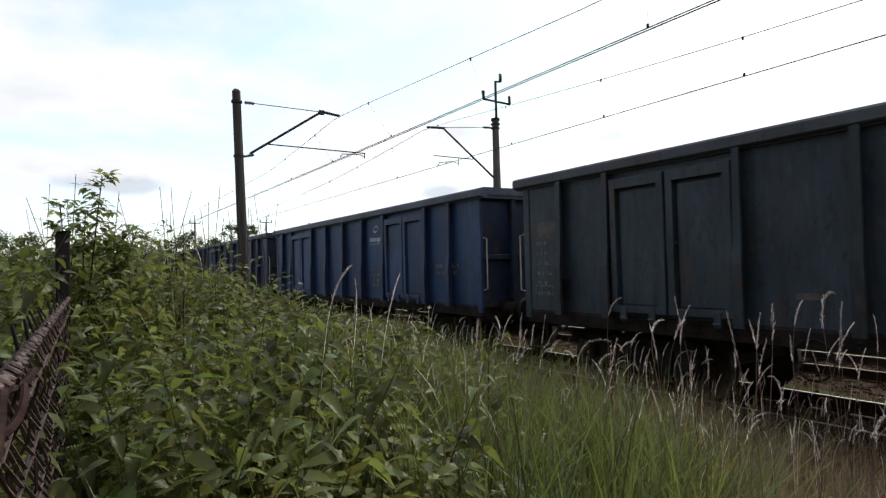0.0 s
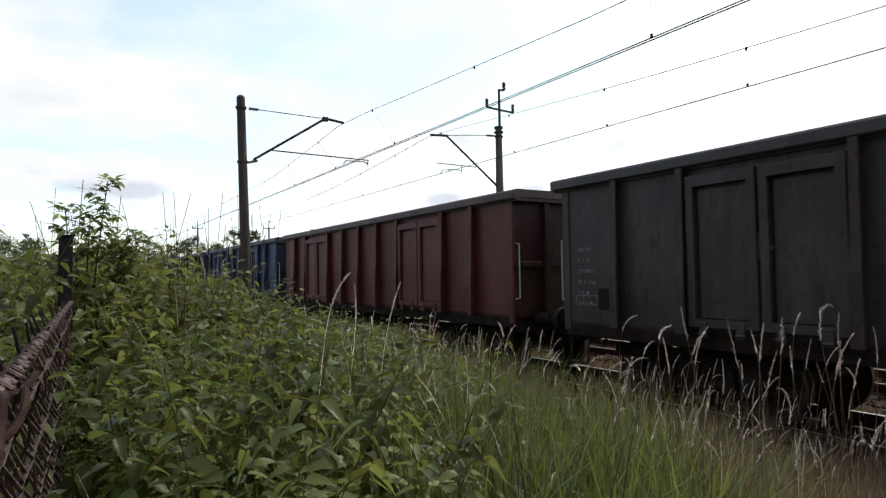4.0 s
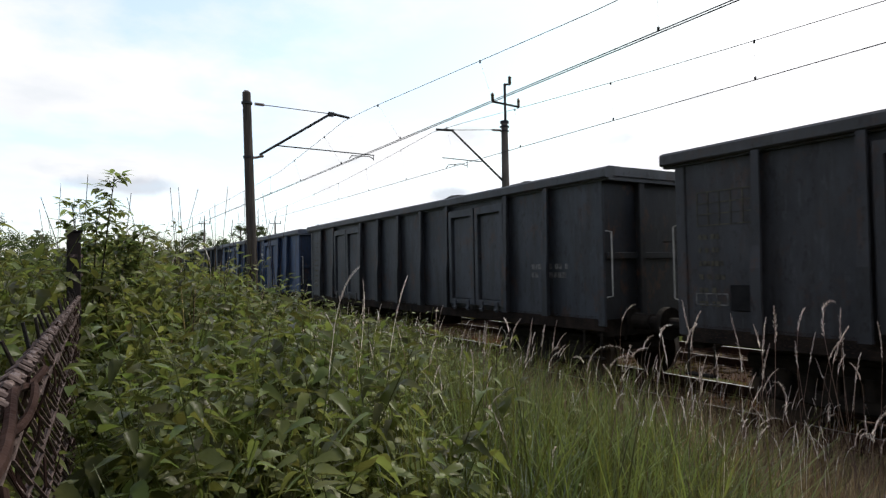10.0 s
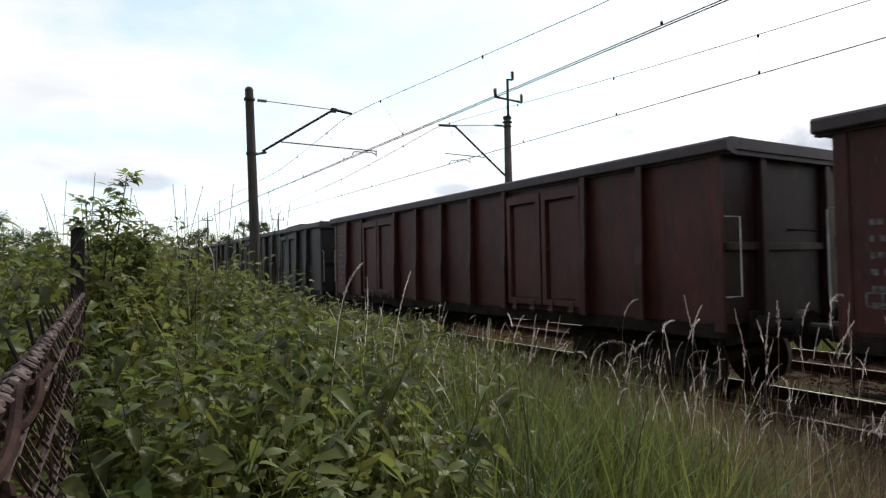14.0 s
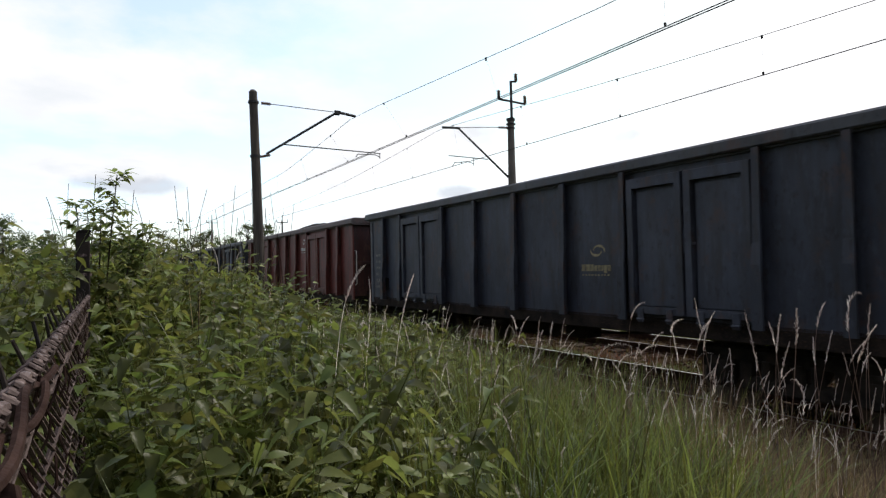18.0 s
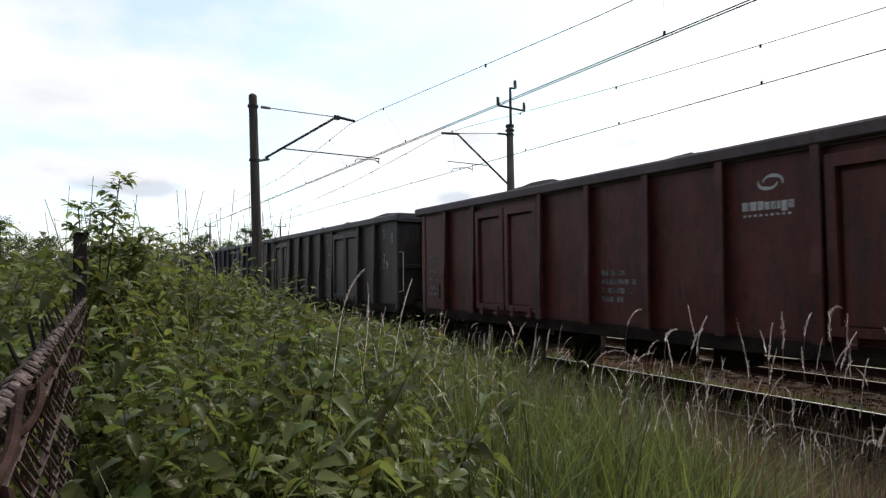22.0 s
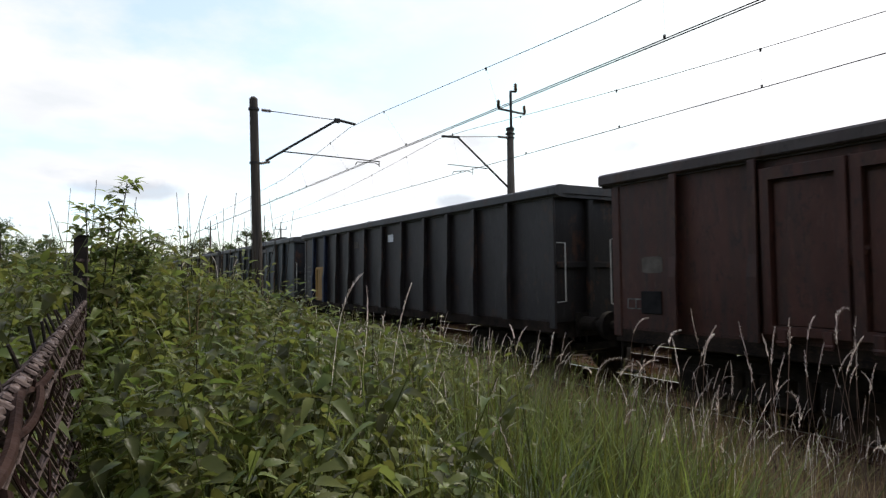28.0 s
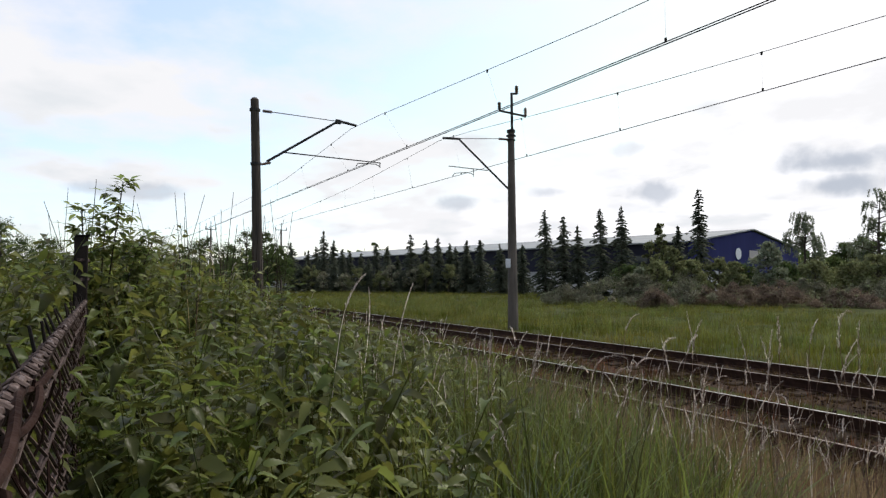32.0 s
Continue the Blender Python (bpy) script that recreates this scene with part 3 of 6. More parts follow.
def latch_mesh():
    bm = bmesh.new()
    tube(bm, (0, -0.075, 1.2), (0, -0.075, 3.0), 0.016, 0.016, 6)
    box(bm, -0.05, 0.05, -0.10, -0.05, 1.95, 2.25, 0.012)
    box(bm, -0.03, 0.16, -0.105, -0.075, 2.05, 2.09, 0.006)
    box(bm, -0.05, 0.05, -0.09, -0.05, 1.22, 1.34, 0.012)
    return bm


def hollow_side():
    bm = bmesh.new()
    box(bm, 0.2, CHORD - 0.2, -0.03, 0.0, 1.08, 3.14)
    box(bm, 0.16, 0.30, -0.05, 0.0, 0.98, 3.14, 0.01)
    box(bm, CHORD - 0.30, CHORD - 0.16, -0.05, 0.0, 0.98, 3.14, 0.01)
    return bm


def end_mesh():
    bm = bmesh.new()
    box(bm, 0.0, 0.03, -HALF_W, HALF_W, 1.08, 3.14)
    return bm


def end_stake_mesh():
    return box(bmesh.new(), 0.03, 0.13, -0.06, 0.06, 0.95, 3.12, 0.015)


def end_beam_mesh():
    return box(bmesh.new(), 0.03, 0.08, -HALF_W, HALF_W, 1.95, 2.05, 0.01)


def chord_mesh(length):
    """Rolled top rim: sloping top, rounded nose, drip edge that shades the plate below."""
    bm = bmesh.new()
    prof = ((0.06, 3.14), (0.06, 3.278), (-0.05, 3.278), (-0.112, 3.262), (-0.135, 3.235), (-0.138, 3.125), (-0.12, 3.105), (-0.07, 3.105), (-0.07, 3.08), (0.03, 3.08), (0.03, 3.14))
    ends = [[bm.verts.new((x, y, z)) for y, z in prof] for x in (0, length)]
    n_ = len(prof)
    for i in range(n_):
        bm.faces.new((ends[0][i], ends[0][(i + 1) % n_], ends[1][(i + 1) % n_], ends[1][i]))
    bm.faces.new(ends[0])
    bm.faces.new(ends[1][::-1])
    bmesh.ops.recalc_face_normals(bm, faces=bm.faces[:])
    return bm


def wheel_mesh():
    bm = bmesh.new()
    for s in (-1, 1):
        y = s * 0.735
        disc(bm, (0, y, 0), 0.46, 0.135, "Y", 28)
        disc(bm, (0, y - s * 0.055, 0), 0.487, 0.03, "Y", 28)
        disc(bm, (0, y + s * 0.055, 0), 0.14, 0.09, "Y", 14)
        for a in range(4):
            c = Vector((0.27 * math.cos(a * 1.571), y + s * 0.07, 0.27 * math.sin(a * 1.571)))
            disc(bm, c, 0.05, 0.02, "Y", 8)
    tube(bm, (0, -1.05, 0), (0, 1.05, 0), 0.08, 0.08, 12)
    return bm


def bogie_frame_mesh():
    """Cast side frame with its two axle boxes and the spring nest."""
    bm = bmesh.new()
    box(bm, -1.25, 1.25, -0.07, 0.07, 0.62, 0.80, 0.03)
    box(bm, -0.55, 0.55, -0.07, 0.07, 0.28, 0.46, 0.03)
    for s in (-1, 1):
        box(bm, s * 0.55 - 0.09, s * 0.55 + 0.09, -0.06, 0.06, 0.30, 0.78, 0.02)
        box(bm, s * 0.9 - 0.17, s * 0.9 + 0.17, -0.13, 0.06, 0.30, 0.66, 0.04)
        disc(bm, (s * 0.9, -0.14, 0.46), 0.13, 0.05, "Y", 14)
        tube(bm, (s * 0.60, 0, 0.76), (s * 0.86, 0, 0.66), 0.06, 0.06, 6)
    for x in (-0.28, -0.09, 0.10, 0.29):
        tube(bm, (x, -0.03, 0.44), (x, -0.03, 0.66), 0.075, 0.075, 10)
    return bm


def bolster_mesh():
    bm = bmesh.new()
    box(bm, -0.18, 0.18, -1.05, 1.05, 0.60, 0.86, 0.03)
    for s in (-1, 1):
        box(bm, s * 1.2 - 0.05, s * 1.2 + 0.05, -0.95, 0.95, 0.5, 0.62, 0.01)
        for y in (-0.745, 0.745):
            box(bm, s * 0.37 - 0.04, s * 0.37 + 0.04, y - 0.05, y + 0.05, 0.25, 0.66, 0.01)
    return bm


def buffer_mesh():
    bm = bmesh.new()
    tube(bm, (0, 0, 0), (0.30, 0, 0), 0.125, 0.115, 14)
    tube(bm, (0.28, 0, 0), (0.52, 0, 0), 0.085, 0.085, 12)
    disc(bm, (0.545, 0, 0), 0.225, 0.05, "X", 20)
    box(bm, -0.02, 0.0, -0.18, 0.18, -0.18, 0.18)
    return bm


def frame_mesh():
    bm = bmesh.new()
    box(bm, 0.2, CHORD - 0.2, -1.36, 1.36, 1.10, 1.16)
    box(bm, 0.25, CHORD - 0.25, -0.32, -0.18, 0.80, 1.10, 0.01)
    box(bm, 0.25, CHORD - 0.25, 0.18, 0.32, 0.80, 1.10, 0.01)
    for x in (2.6, 4.4, 6.55, 8.7, 10.5):
        box(bm, x - 0.06, x + 0.06, -1.34, 1.34, 0.92, 1.10, 0.01)
    for x in (0.22, CHORD - 0.42):
        box(bm, x, x + 0.2, -1.36, 1.36, 0.82, 1.10, 0.01)
    return bm


def sill_mesh():
    bm = bmesh.new()
    box(bm, 0.18, CHORD - 0.18, -0.05, 0.05, 0.90, 1.13, 0.012)
    return bm


def handrail_mesh(depth):
    bm = bmesh.new()
    pipe(bm, [(0, 0, 1.40), (0, -depth, 1.42), (0, -depth, 2.34), (0, 0, 2.36)], 0.011)
    return bm


def end_rail_mesh():
    bm = bmesh.new()
    pipe(bm, [(0, -0.28, 2.2), (0.09, -0.28, 2.2), (0.09, 0.28, 2.2), (0, 0.28, 2.2)], 0.012)
    return bm


def step_mesh():
    bm = bmesh.new()
    pipe(bm, [(-0.18, 0, 0.95), (-0.18, -0.03, 0.52), (0.18, -0.03, 0.52), (0.18, 0, 0.95)], 0.016)
    box(bm, -0.19, 0.19, -0.09, 0.05, 0.50, 0.525)
    return bm


def brake_wheel_mesh():
    bm = bmesh.new()
    pts = [(0.21 * math.cos(a), 0, 0.21 * math.sin(a)) for a in np.linspace(0, 2 * math.pi, 21)]
    pipe(bm, pts, 0.014)
    for a in (0.3, 1.9, 3.4, 5.0):
        tube(bm, (0, 0.02, 0), (0.21 * math.cos(a), 0, 0.21 * math.sin(a)), 0.01, 0.01, 5)
    tube(bm, (0, 0, 0), (0, 0.3, 0), 0.025, 0.025, 8)
    return bm


def brake_gear_mesh():
    bm = bmesh.new()
    tube(bm, (5.3, -0.5, 0.72), (6.4, -0.5, 0.72), 0.19, 0.19, 14)
    box(bm, 6.9, 7.4, -0.75, -0.35, 0.60, 0.92, 0.03)
    tube(bm, (3.6, 0.0, 0.75), (9.6, 0.0, 0.75), 0.03, 0.03, 6)
    tube(bm, (7.4, -0.55, 0.7), (8.6, -0.05, 0.74), 0.022, 0.022, 6)
    return bm


def coupling_mesh():
    bm = bmesh.new()
    box(bm, -0.05, 0.25, -0.05, 0.05, 0.96, 1.08, 0.015)
    pipe(bm, [(0.22, 0, 1.0), (0.34, 0.05, 0.94), (0.46, 0.05, 0.97), (0.46, -0.05, 0.97), (0.34, -0.05, 0.94), (0.22, 0, 1.0)], 0.022)
    return bm


def hose_mesh():
    return pipe(bmesh.new(), [(0, 0.4, 0.98), (0.15, 0.4, 0.80), (0.30, 0.38, 0.66), (0.42, 0.36, 0.74)], 0.022)


def bars_mesh(rows, width, h, gap, seed):
    """Plain bars in place of lettering."""
    bm = bmesh.new()
    rng = random.Random(seed)
    z = 0.0
    for r in range(rows):
        x = 0.0
        end = width * rng.uniform(0.65, 1.0)
        while x < end:
            w = rng.uniform(0.4, 1.0) * h
            box(bm, x, x + w, -0.003, 0.001, z - h, z)
            x += w + h * rng.choice((0.25, 0.25, 0.25, 0.9))
        z -= h + gap
    return bm


def grid_mesh(w, h, nx, nz, r):
    """Outlined data table."""
    bm = bmesh.new()
    for i in range(nx + 1):
        x = w * i / nx
        box(bm, x - r, x + r, -0.003, 0.001, -h, 0)
    for k in range(nz + 1):
        z = -h * k / nz
        box(bm, 0, w, -0.0035, 0.001, z - r, z + r)
    return bm


def emblem_mesh():
    """Two bent strokes that close to an eye, over a row of broad bars and a row of thin ones."""
    bm = bmesh.new()
    for s in (-1, 1):
        prev = None
        for i in range(9):
            a = math.radians(-20 + 25 * i)
            ro, ri = 0.105, 0.055 + 0.04 * abs(i - 4) / 4
            o = Vector((s * (ro * 1.15 * math.cos(a)) + s * 0.03, -0.003, s * ro * 0.85 * math.sin(a)))
            n_ = Vector((s * (ri * 1.15 * math.cos(a)) + s * 0.03, -0.003, s * ri * 0.85 * math.sin(a)))
            cur = (bm.verts.new(o), bm.verts.new(n_))
            if prev:
                bm.faces.new((prev[0], cur[0], cur[1], prev[1]))
            prev = cur
    for x, w, low, high in ((-0.34, 0.07, 0, 0.1), (-0.25, 0.08, 0, 0.1), (-0.155, 0.07, 0, 0.1), (-0.07, 0.055, 0, 0.085), (0.0, 0.055, 0, 0.085), (0.07, 0.035, 0, 0.085), (0.12, 0.06, -0.03, 0.085), (0.195, 0.06, 0, 0.085)):
        box(bm, x, x + w, -0.003, 0.001, -0.30 + low, -0.30 + high)
    x = -0.33
    while x < 0.24:
        box(bm, x, x + 0.03, -0.003, 0.001, -0.37, -0.345)
        x += 0.065
    return bm


ME = {
    "rib": rib_mesh, "hinge": hinge_mesh, "latch": latch_mesh, "side": hollow_side, "end": end_mesh, "estake": end_stake_mesh, "ebeam": end_beam_mesh, "wheel": wheel_mesh, "bframe": bogie_frame_mesh,
    "bolster": bolster_mesh, "buffer": buffer_mesh, "frame": frame_mesh, "sill": sill_mesh, "step": step_mesh, "bwheel": brake_wheel_mesh,
    "gear": brake_gear_mesh, "coupling": coupling_mesh, "hose": hose_mesh, "emblem": emblem_mesh, "endrail": end_rail_mesh}
ME = {k: bm_mesh(k, f(), M_under, k == "wheel" and False) for k, f in ME.items()}
ME["chord_long"] = bm_mesh("chord_long", chord_mesh(CHORD), M_under)
ME["chord_short"] = bm_mesh("chord_short", chord_mesh(2 * HALF_W - 0.06), M_under)
ME["door"] = bm_mesh("door", door_mesh(0.89), M_under)
ME["rail_l"] = bm_mesh("rail_l", handrail_mesh(0.11), M_handrail)
ME["rail_s"] = bm_mesh("rail_s", handrail_mesh(0.20), M_handrail)
ME["text_a"] = bm_mesh("text_a", bars_mesh(4, 0.62, 0.075, 0.05, 1), M_faint)
ME["text_b"] = bm_mesh("text_b", bars_mesh(2, 0.9, 0.085, 0.05, 2), M_faint)
ME["text_c"] = bm_mesh("text_c", bars_mesh(6, 0.34, 0.06, 0.10, 3), M_white)
ME["table"] = bm_mesh("table", grid_mesh(0.75, 0.40, 5, 3, 0.007), M_white)
ME["row"] = bm_mesh("row", grid_mesh(0.42, 0.13, 3, 1, 0.008), M_white)
ME["lines"] = bm_mesh("lines", bars_mesh(1, 0.5, 0.06, 0.04, 8), M_white)
for key, src, mm in (("table_f", "table", M_faint), ("text_cf", "text_c", M_faint), ("row_f", "row", M_faint), ("table_y", "table", M_faintyellow), ("text_cy", "text_c", M_faintyellow)):
    me = ME[src].copy()
    me.materials.clear()
    me.materials.append(mm)
    ME[key] = me
ME["sill_rust"] = ME["sill"]
ME["sill"].materials.clear()
ME["sill"].materials.append(M_sill)
for k in ("wheel",):
    ME[k].materials.clear()
    ME[k].materials.append(M_wheel)


def tinted(key, material):
    me = ME[key].copy()
    me.materials.clear()
    me.materials.append(material)
    return me


# wagon, counted from the last one: (paint name, rgb, rust, emblem colour or '', label words, coal heaps)
BLUE, NAVY, SLATE, TEAL = (0.014, 0.052, 0.145), (0.020, 0.038, 0.105), (0.035, 0.041, 0.062), (0.026, 0.042, 0.064)
RED, RUST, BROWN, OLIVE, GREY = (0.135, 0.019, 0.011), (0.112, 0.020, 0.012), (0.064, 0.047, 0.040), (0.064, 0.056, 0.052), (0.052, 0.043, 0.042)
FLEET = [
    ((0.026, 0.048, 0.088), 0.45, "w", "faded steel-blue", ()), ((0.056, 0.039, 0.033), 0.9, "", "rust-blotched grey-brown", ((4.2, 0.25),)),
    ((0.040, 0.052, 0.062), 0.3, "", "dull grey-teal", ((6.5, 0.2), (3.5, 0.15))), ((0.032, 0.026, 0.027), 0.3, "", "near-black brown", ((3.0, 0.10),)),
    ((0.072, 0.020, 0.012), 0.35, "", "dark rust-brown", ((4.0, 0.2), (7.6, 0.26))), (BROWN, 0.4, "", "grey-brown", ((6, 0.2),)),
    (TEAL, 0.35, "", "blue-grey", ((2.2, 0.15),)), (OLIVE, 0.55, "", "olive-grey", ((1.9, 0.08), (4.1, 0.20), (7.4, -0.05), (9.4, -0.08), (11.2, -0.08))),
    ((0.026, 0.033, 0.062), 0.25, "", "dark slate-blue", ()), (BROWN, 0.35, "", "grey-brown, white-streaked", ((6.9, 0.1), (9.9, 0.14))),
    (RUST, 0.35, "w", "red-brown", ((2.8, 0.18), (6.2, 0.10))), ((0.040, 0.055, 0.068), 0.3, "y", "grey-teal", ()),
    (SLATE, 0.7, "y", "rust-blotched slate-grey", ()), (RED, 0.25, "w", "oxide-red", ((6.1, 0.18),)),
    (SLATE, 0.3, "o", "dark slate", ((4.8, 0.08),)), (OLIVE, 0.4, "", "olive-grey", ((4.1, 0.10), (9.6, 0.12))),
    (OLIVE, 0.35, "", "olive-grey", ((5.5, 0.12),)), (GREY, 0.35, "", "dark olive-grey", ((7.0, 0.15),)),
    ((0.092, 0.015, 0.010), 0.2, "", "dark red-brown", ()), ((0.088, 0.015, 0.010), 0.25, "", "dark red-brown", ()),
    (TEAL, 0.25, "", "teal-blue", ()), (BLUE, 0.15, "w", "blue", ((6.2, 0.08),)),
    ((0.040, 0.046, 0.058), 0.35, "", "dark teal-grey", ((6.8, 0.12), (9.6, 0.10))), ((0.046, 0.046, 0.054), 0.3, "", "dark slate-grey", ()),
    ((0.032, 0.064, 0.118), 0.25, "w", "steel-blue", ()), (BROWN, 0.35, "", "brown", ()),
    (SLATE, 0.25, "", "dark slate", ()), (BLUE, 0.15, "w", "blue", ()),
    (RED, 0.3, "", "red-brown", ()), (GREY, 0.3, "", "dark grey", ()),
    ((0.050, 0.044, 0.043), 0.3, "", "dark grey", ()), (NAVY, 0.2, "", "dark blue", ()),
    (BLUE, 0.2, "w", "blue", ((1.2, 0.06),)), ((0.030, 0.050, 0.066), 0.35, "", "dark teal", ()),
    (SLATE, 0.3, "", "dark slate", ())]


def build_wagon(k, rgb, rust, emblem, words):
    """Four-axle open wagon; its rear end lies at x = 0 of its own space, on the rails at z = 0."""
    m = paint("wagon_paint_%02d" % k, rgb, rust)
    root = tagged(new("open_wagon"), "%s four-axle open coal wagon on the near track" % words, "goods wagon", group="wagons of the train")
    root["train_place"] = k
    m_end = paint("wagon_end_%02d" % k, tuple(0.36 * v + 0.003 for v in rgb), 0.5)      # ends: darker, rusty copy of the paint with their shade worked in
    build = "wide" if k in WIDE_SET else "plain" if k == 3 else "close"
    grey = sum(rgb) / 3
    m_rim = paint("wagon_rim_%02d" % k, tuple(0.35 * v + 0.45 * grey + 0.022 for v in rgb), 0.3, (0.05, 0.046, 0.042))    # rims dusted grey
    m_stake = paint("wagon_stake_%02d" % k, tuple(0.78 * v for v in rgb), min(0.6, rust + 0.1))      # stakes: the side paint at 0.78, slightly rustier
    t = {key: tinted(key, m) for key in ("side", "door", "hinge", "latch")}
    t["rib"] = tinted("rib", m_stake)
    m_navy = tinted("rib", M_navystake)
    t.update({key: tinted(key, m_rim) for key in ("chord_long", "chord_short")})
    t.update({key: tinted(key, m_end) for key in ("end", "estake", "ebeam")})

    def put(name, me, parent, x=0, y=0, z=0, rz=0, label=""):
        ob = child(name, me, parent, label)
        ob.matrix_basis = pose(x, y, z, 0, 0, rz)
        if name in ("lettering", "emblem", "marking_table", "marking_row"):
            ob["kind"] = "stuff"
        return ob
    put("floor_frame", ME["frame"], root, label="grimy underframe and floor")
    for s in (-1, 1):
        side = put("side_wall", t["side"], root, 0 if s < 0 else CHORD, s * HALF_W, 0, 0 if s < 0 else 180)
        for x in RIBS[build]:
            put("stake", m_navy if k == 3 and x < 2.5 else t["rib"], side, x, -0.03, 0)
        for a in DOORS[build]:
            door = put("door", t["door"], root, a if s < 0 else CHORD - a, s * (HALF_W + 0.062), 0, 0 if s < 0 else 180)
            if s < 0:
                for hx in (0.16, 0.63):
                    put("hinge", t["hinge"], door, hx)
        for x in DOORS[build][1::2]:
            put("latch", t["latch"], side, x - 0.02, -0.02, 0)
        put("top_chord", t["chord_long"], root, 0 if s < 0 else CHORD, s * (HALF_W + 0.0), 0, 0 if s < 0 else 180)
        put("sill", ME["sill_rust"], root, 0 if s < 0 else CHORD, s * (HALF_W - 0.02), 0, 0 if s < 0 else 180)
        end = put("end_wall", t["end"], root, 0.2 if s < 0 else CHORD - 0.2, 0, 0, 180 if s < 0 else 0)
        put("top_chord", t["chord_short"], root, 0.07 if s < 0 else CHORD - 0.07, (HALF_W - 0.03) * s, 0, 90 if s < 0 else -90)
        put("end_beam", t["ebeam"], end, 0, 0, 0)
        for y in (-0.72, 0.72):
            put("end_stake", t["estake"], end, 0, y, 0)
        put("grab_rail", ME["endrail"], end, 0.13, 0.0, 0)
        for y in (-0.875, 0.875):
            put("buffer", ME["buffer"], root, 0.1 if s < 0 else CHORD - 0.1, y, 1.04, 180 if s < 0 else 0)
        put("coupling", ME["coupling"], root, 0.2 if s < 0 else CHORD - 0.2, 0, 0, 180 if s < 0 else 0)
        put("brake_hose", ME["hose"], root, 0.2 if s < 0 else CHORD - 0.2, 0, 0, 180 if s < 0 else 0)
        put("handrail", ME["rail_l" if k % 3 else "rail_s"], root, 0.17 if s < 0 else CHORD - 0.17, -HALF_W + 0.02, 0, 90 if s > 0 else -90, "pale bent handrail")
        put("step", ME["step"], root, 0.45 if s < 0 else CHORD - 0.45, -HALF_W, 0)
    put("brake_gear", ME["gear"], root, label="air tank and brake rods")
    for x in (2.05, CHORD - 2.05):
        bog = put("bogie", ME["bolster"], root, x, 0, 0, label="grimy two-axle bogie")
        for s in (-1, 1):
            put("side_frame", ME["bframe"], bog, 0, s * 1.0, 0, 0 if s < 0 else 180)
        for wx in (-0.9, 0.9):
            put("wheelset", ME["wheel"], bog, wx, 0, 0.46)
    if k in (33, 30, 2, 8):
        put("brake_handwheel", ME["bwheel"], root, 4.76, -HALF_W - 0.05, 0.80, label="spoked brake handwheel")
    if k in (27, 31, 20):
        put("step", ME["step"], root, 3.6, -HALF_W, 0.02)
    yy = -HALF_W - 0.034
    clear = k in (21, 24, 27)
    yellow = k in (22, 23, 26, 12, 11)
    if clear or yellow or k in (20, 18, 8):
        put("marking_table", ME["table"] if clear else ME["table_y"] if yellow else ME["table_f"], root, 0.46, yy, 2.72, label="white data table" if clear else "yellowed data table" if yellow else "worn data table")
    if k != 4:
        put("lettering", ME["text_c"] if clear else ME["text_cy"] if yellow else ME["text_cf"], root, 0.47, yy, 2.21, label="rows of small white lettering" if clear else "rows of small worn lettering")
    put("marking_row", ME["row"] if clear else ME["row_f"], root, 0.42, yy, 1.50)
    put("lettering", ME["lines"], root, 3.0 + (k % 3) * 1.6, yy + 0.028, 1.05)
    if k in (8, 10, 12, 21, 15, 32):
        put("lettering", ME["text_a"], root, 5.62 if k % 4 == 1 or k in (8, 10) else 8.15, yy, 2.0 if k == 8 else 1.85, label="white number lettering")
    if k % 5 == 2 and k > 2:
        put("lettering", ME["text_b"], root, 11.3, yy, 1.9)
    bm = bmesh.new()
    box(bm, 0, 0.34, -0.02, 0.0, 0, 0.30, 0.008)
    holder = part("label_holder", bm, M_boxdark, root, "dark waybill holder")
    holder.matrix_basis = pose(0.66 if k % 4 == 0 else 0.88, -HALF_W - 0.03, 1.31)
    if k in (0, 1, 22, 2, 3):
        bm = bmesh.new()
        box(bm, 0.08, 0.29, -0.004, 0.0, 0.11, 0.26)
        part("waybill", bm, M_plate, holder, "pale paper waybill").matrix_basis = pose(0, -0.02, 0)
    if emblem:
        me = tinted("emblem", M_yellow if emblem != "w" else M_logo if k in (10, 13, 21, 27, 32) else M_faint)
        put("emblem", me, root, 8.45 if build == "wide" else 8.2, yy, {11: 2.6, 12: 2.6, 14: 2.04}.get(k, 2.80), label="%s curved emblem over a bar of lettering" % ("white" if emblem == "w" else "yellow"))
    return root


PLACE_31, SPEED, ACC, JERK = -17.10, 15.2739, 0.025714, 0.0001895


def rear_x(k, t):
    u = t - 31.0
    return PLACE_31 + SPEED * u + ACC * u * u + JERK * u ** 3 + k * LEN


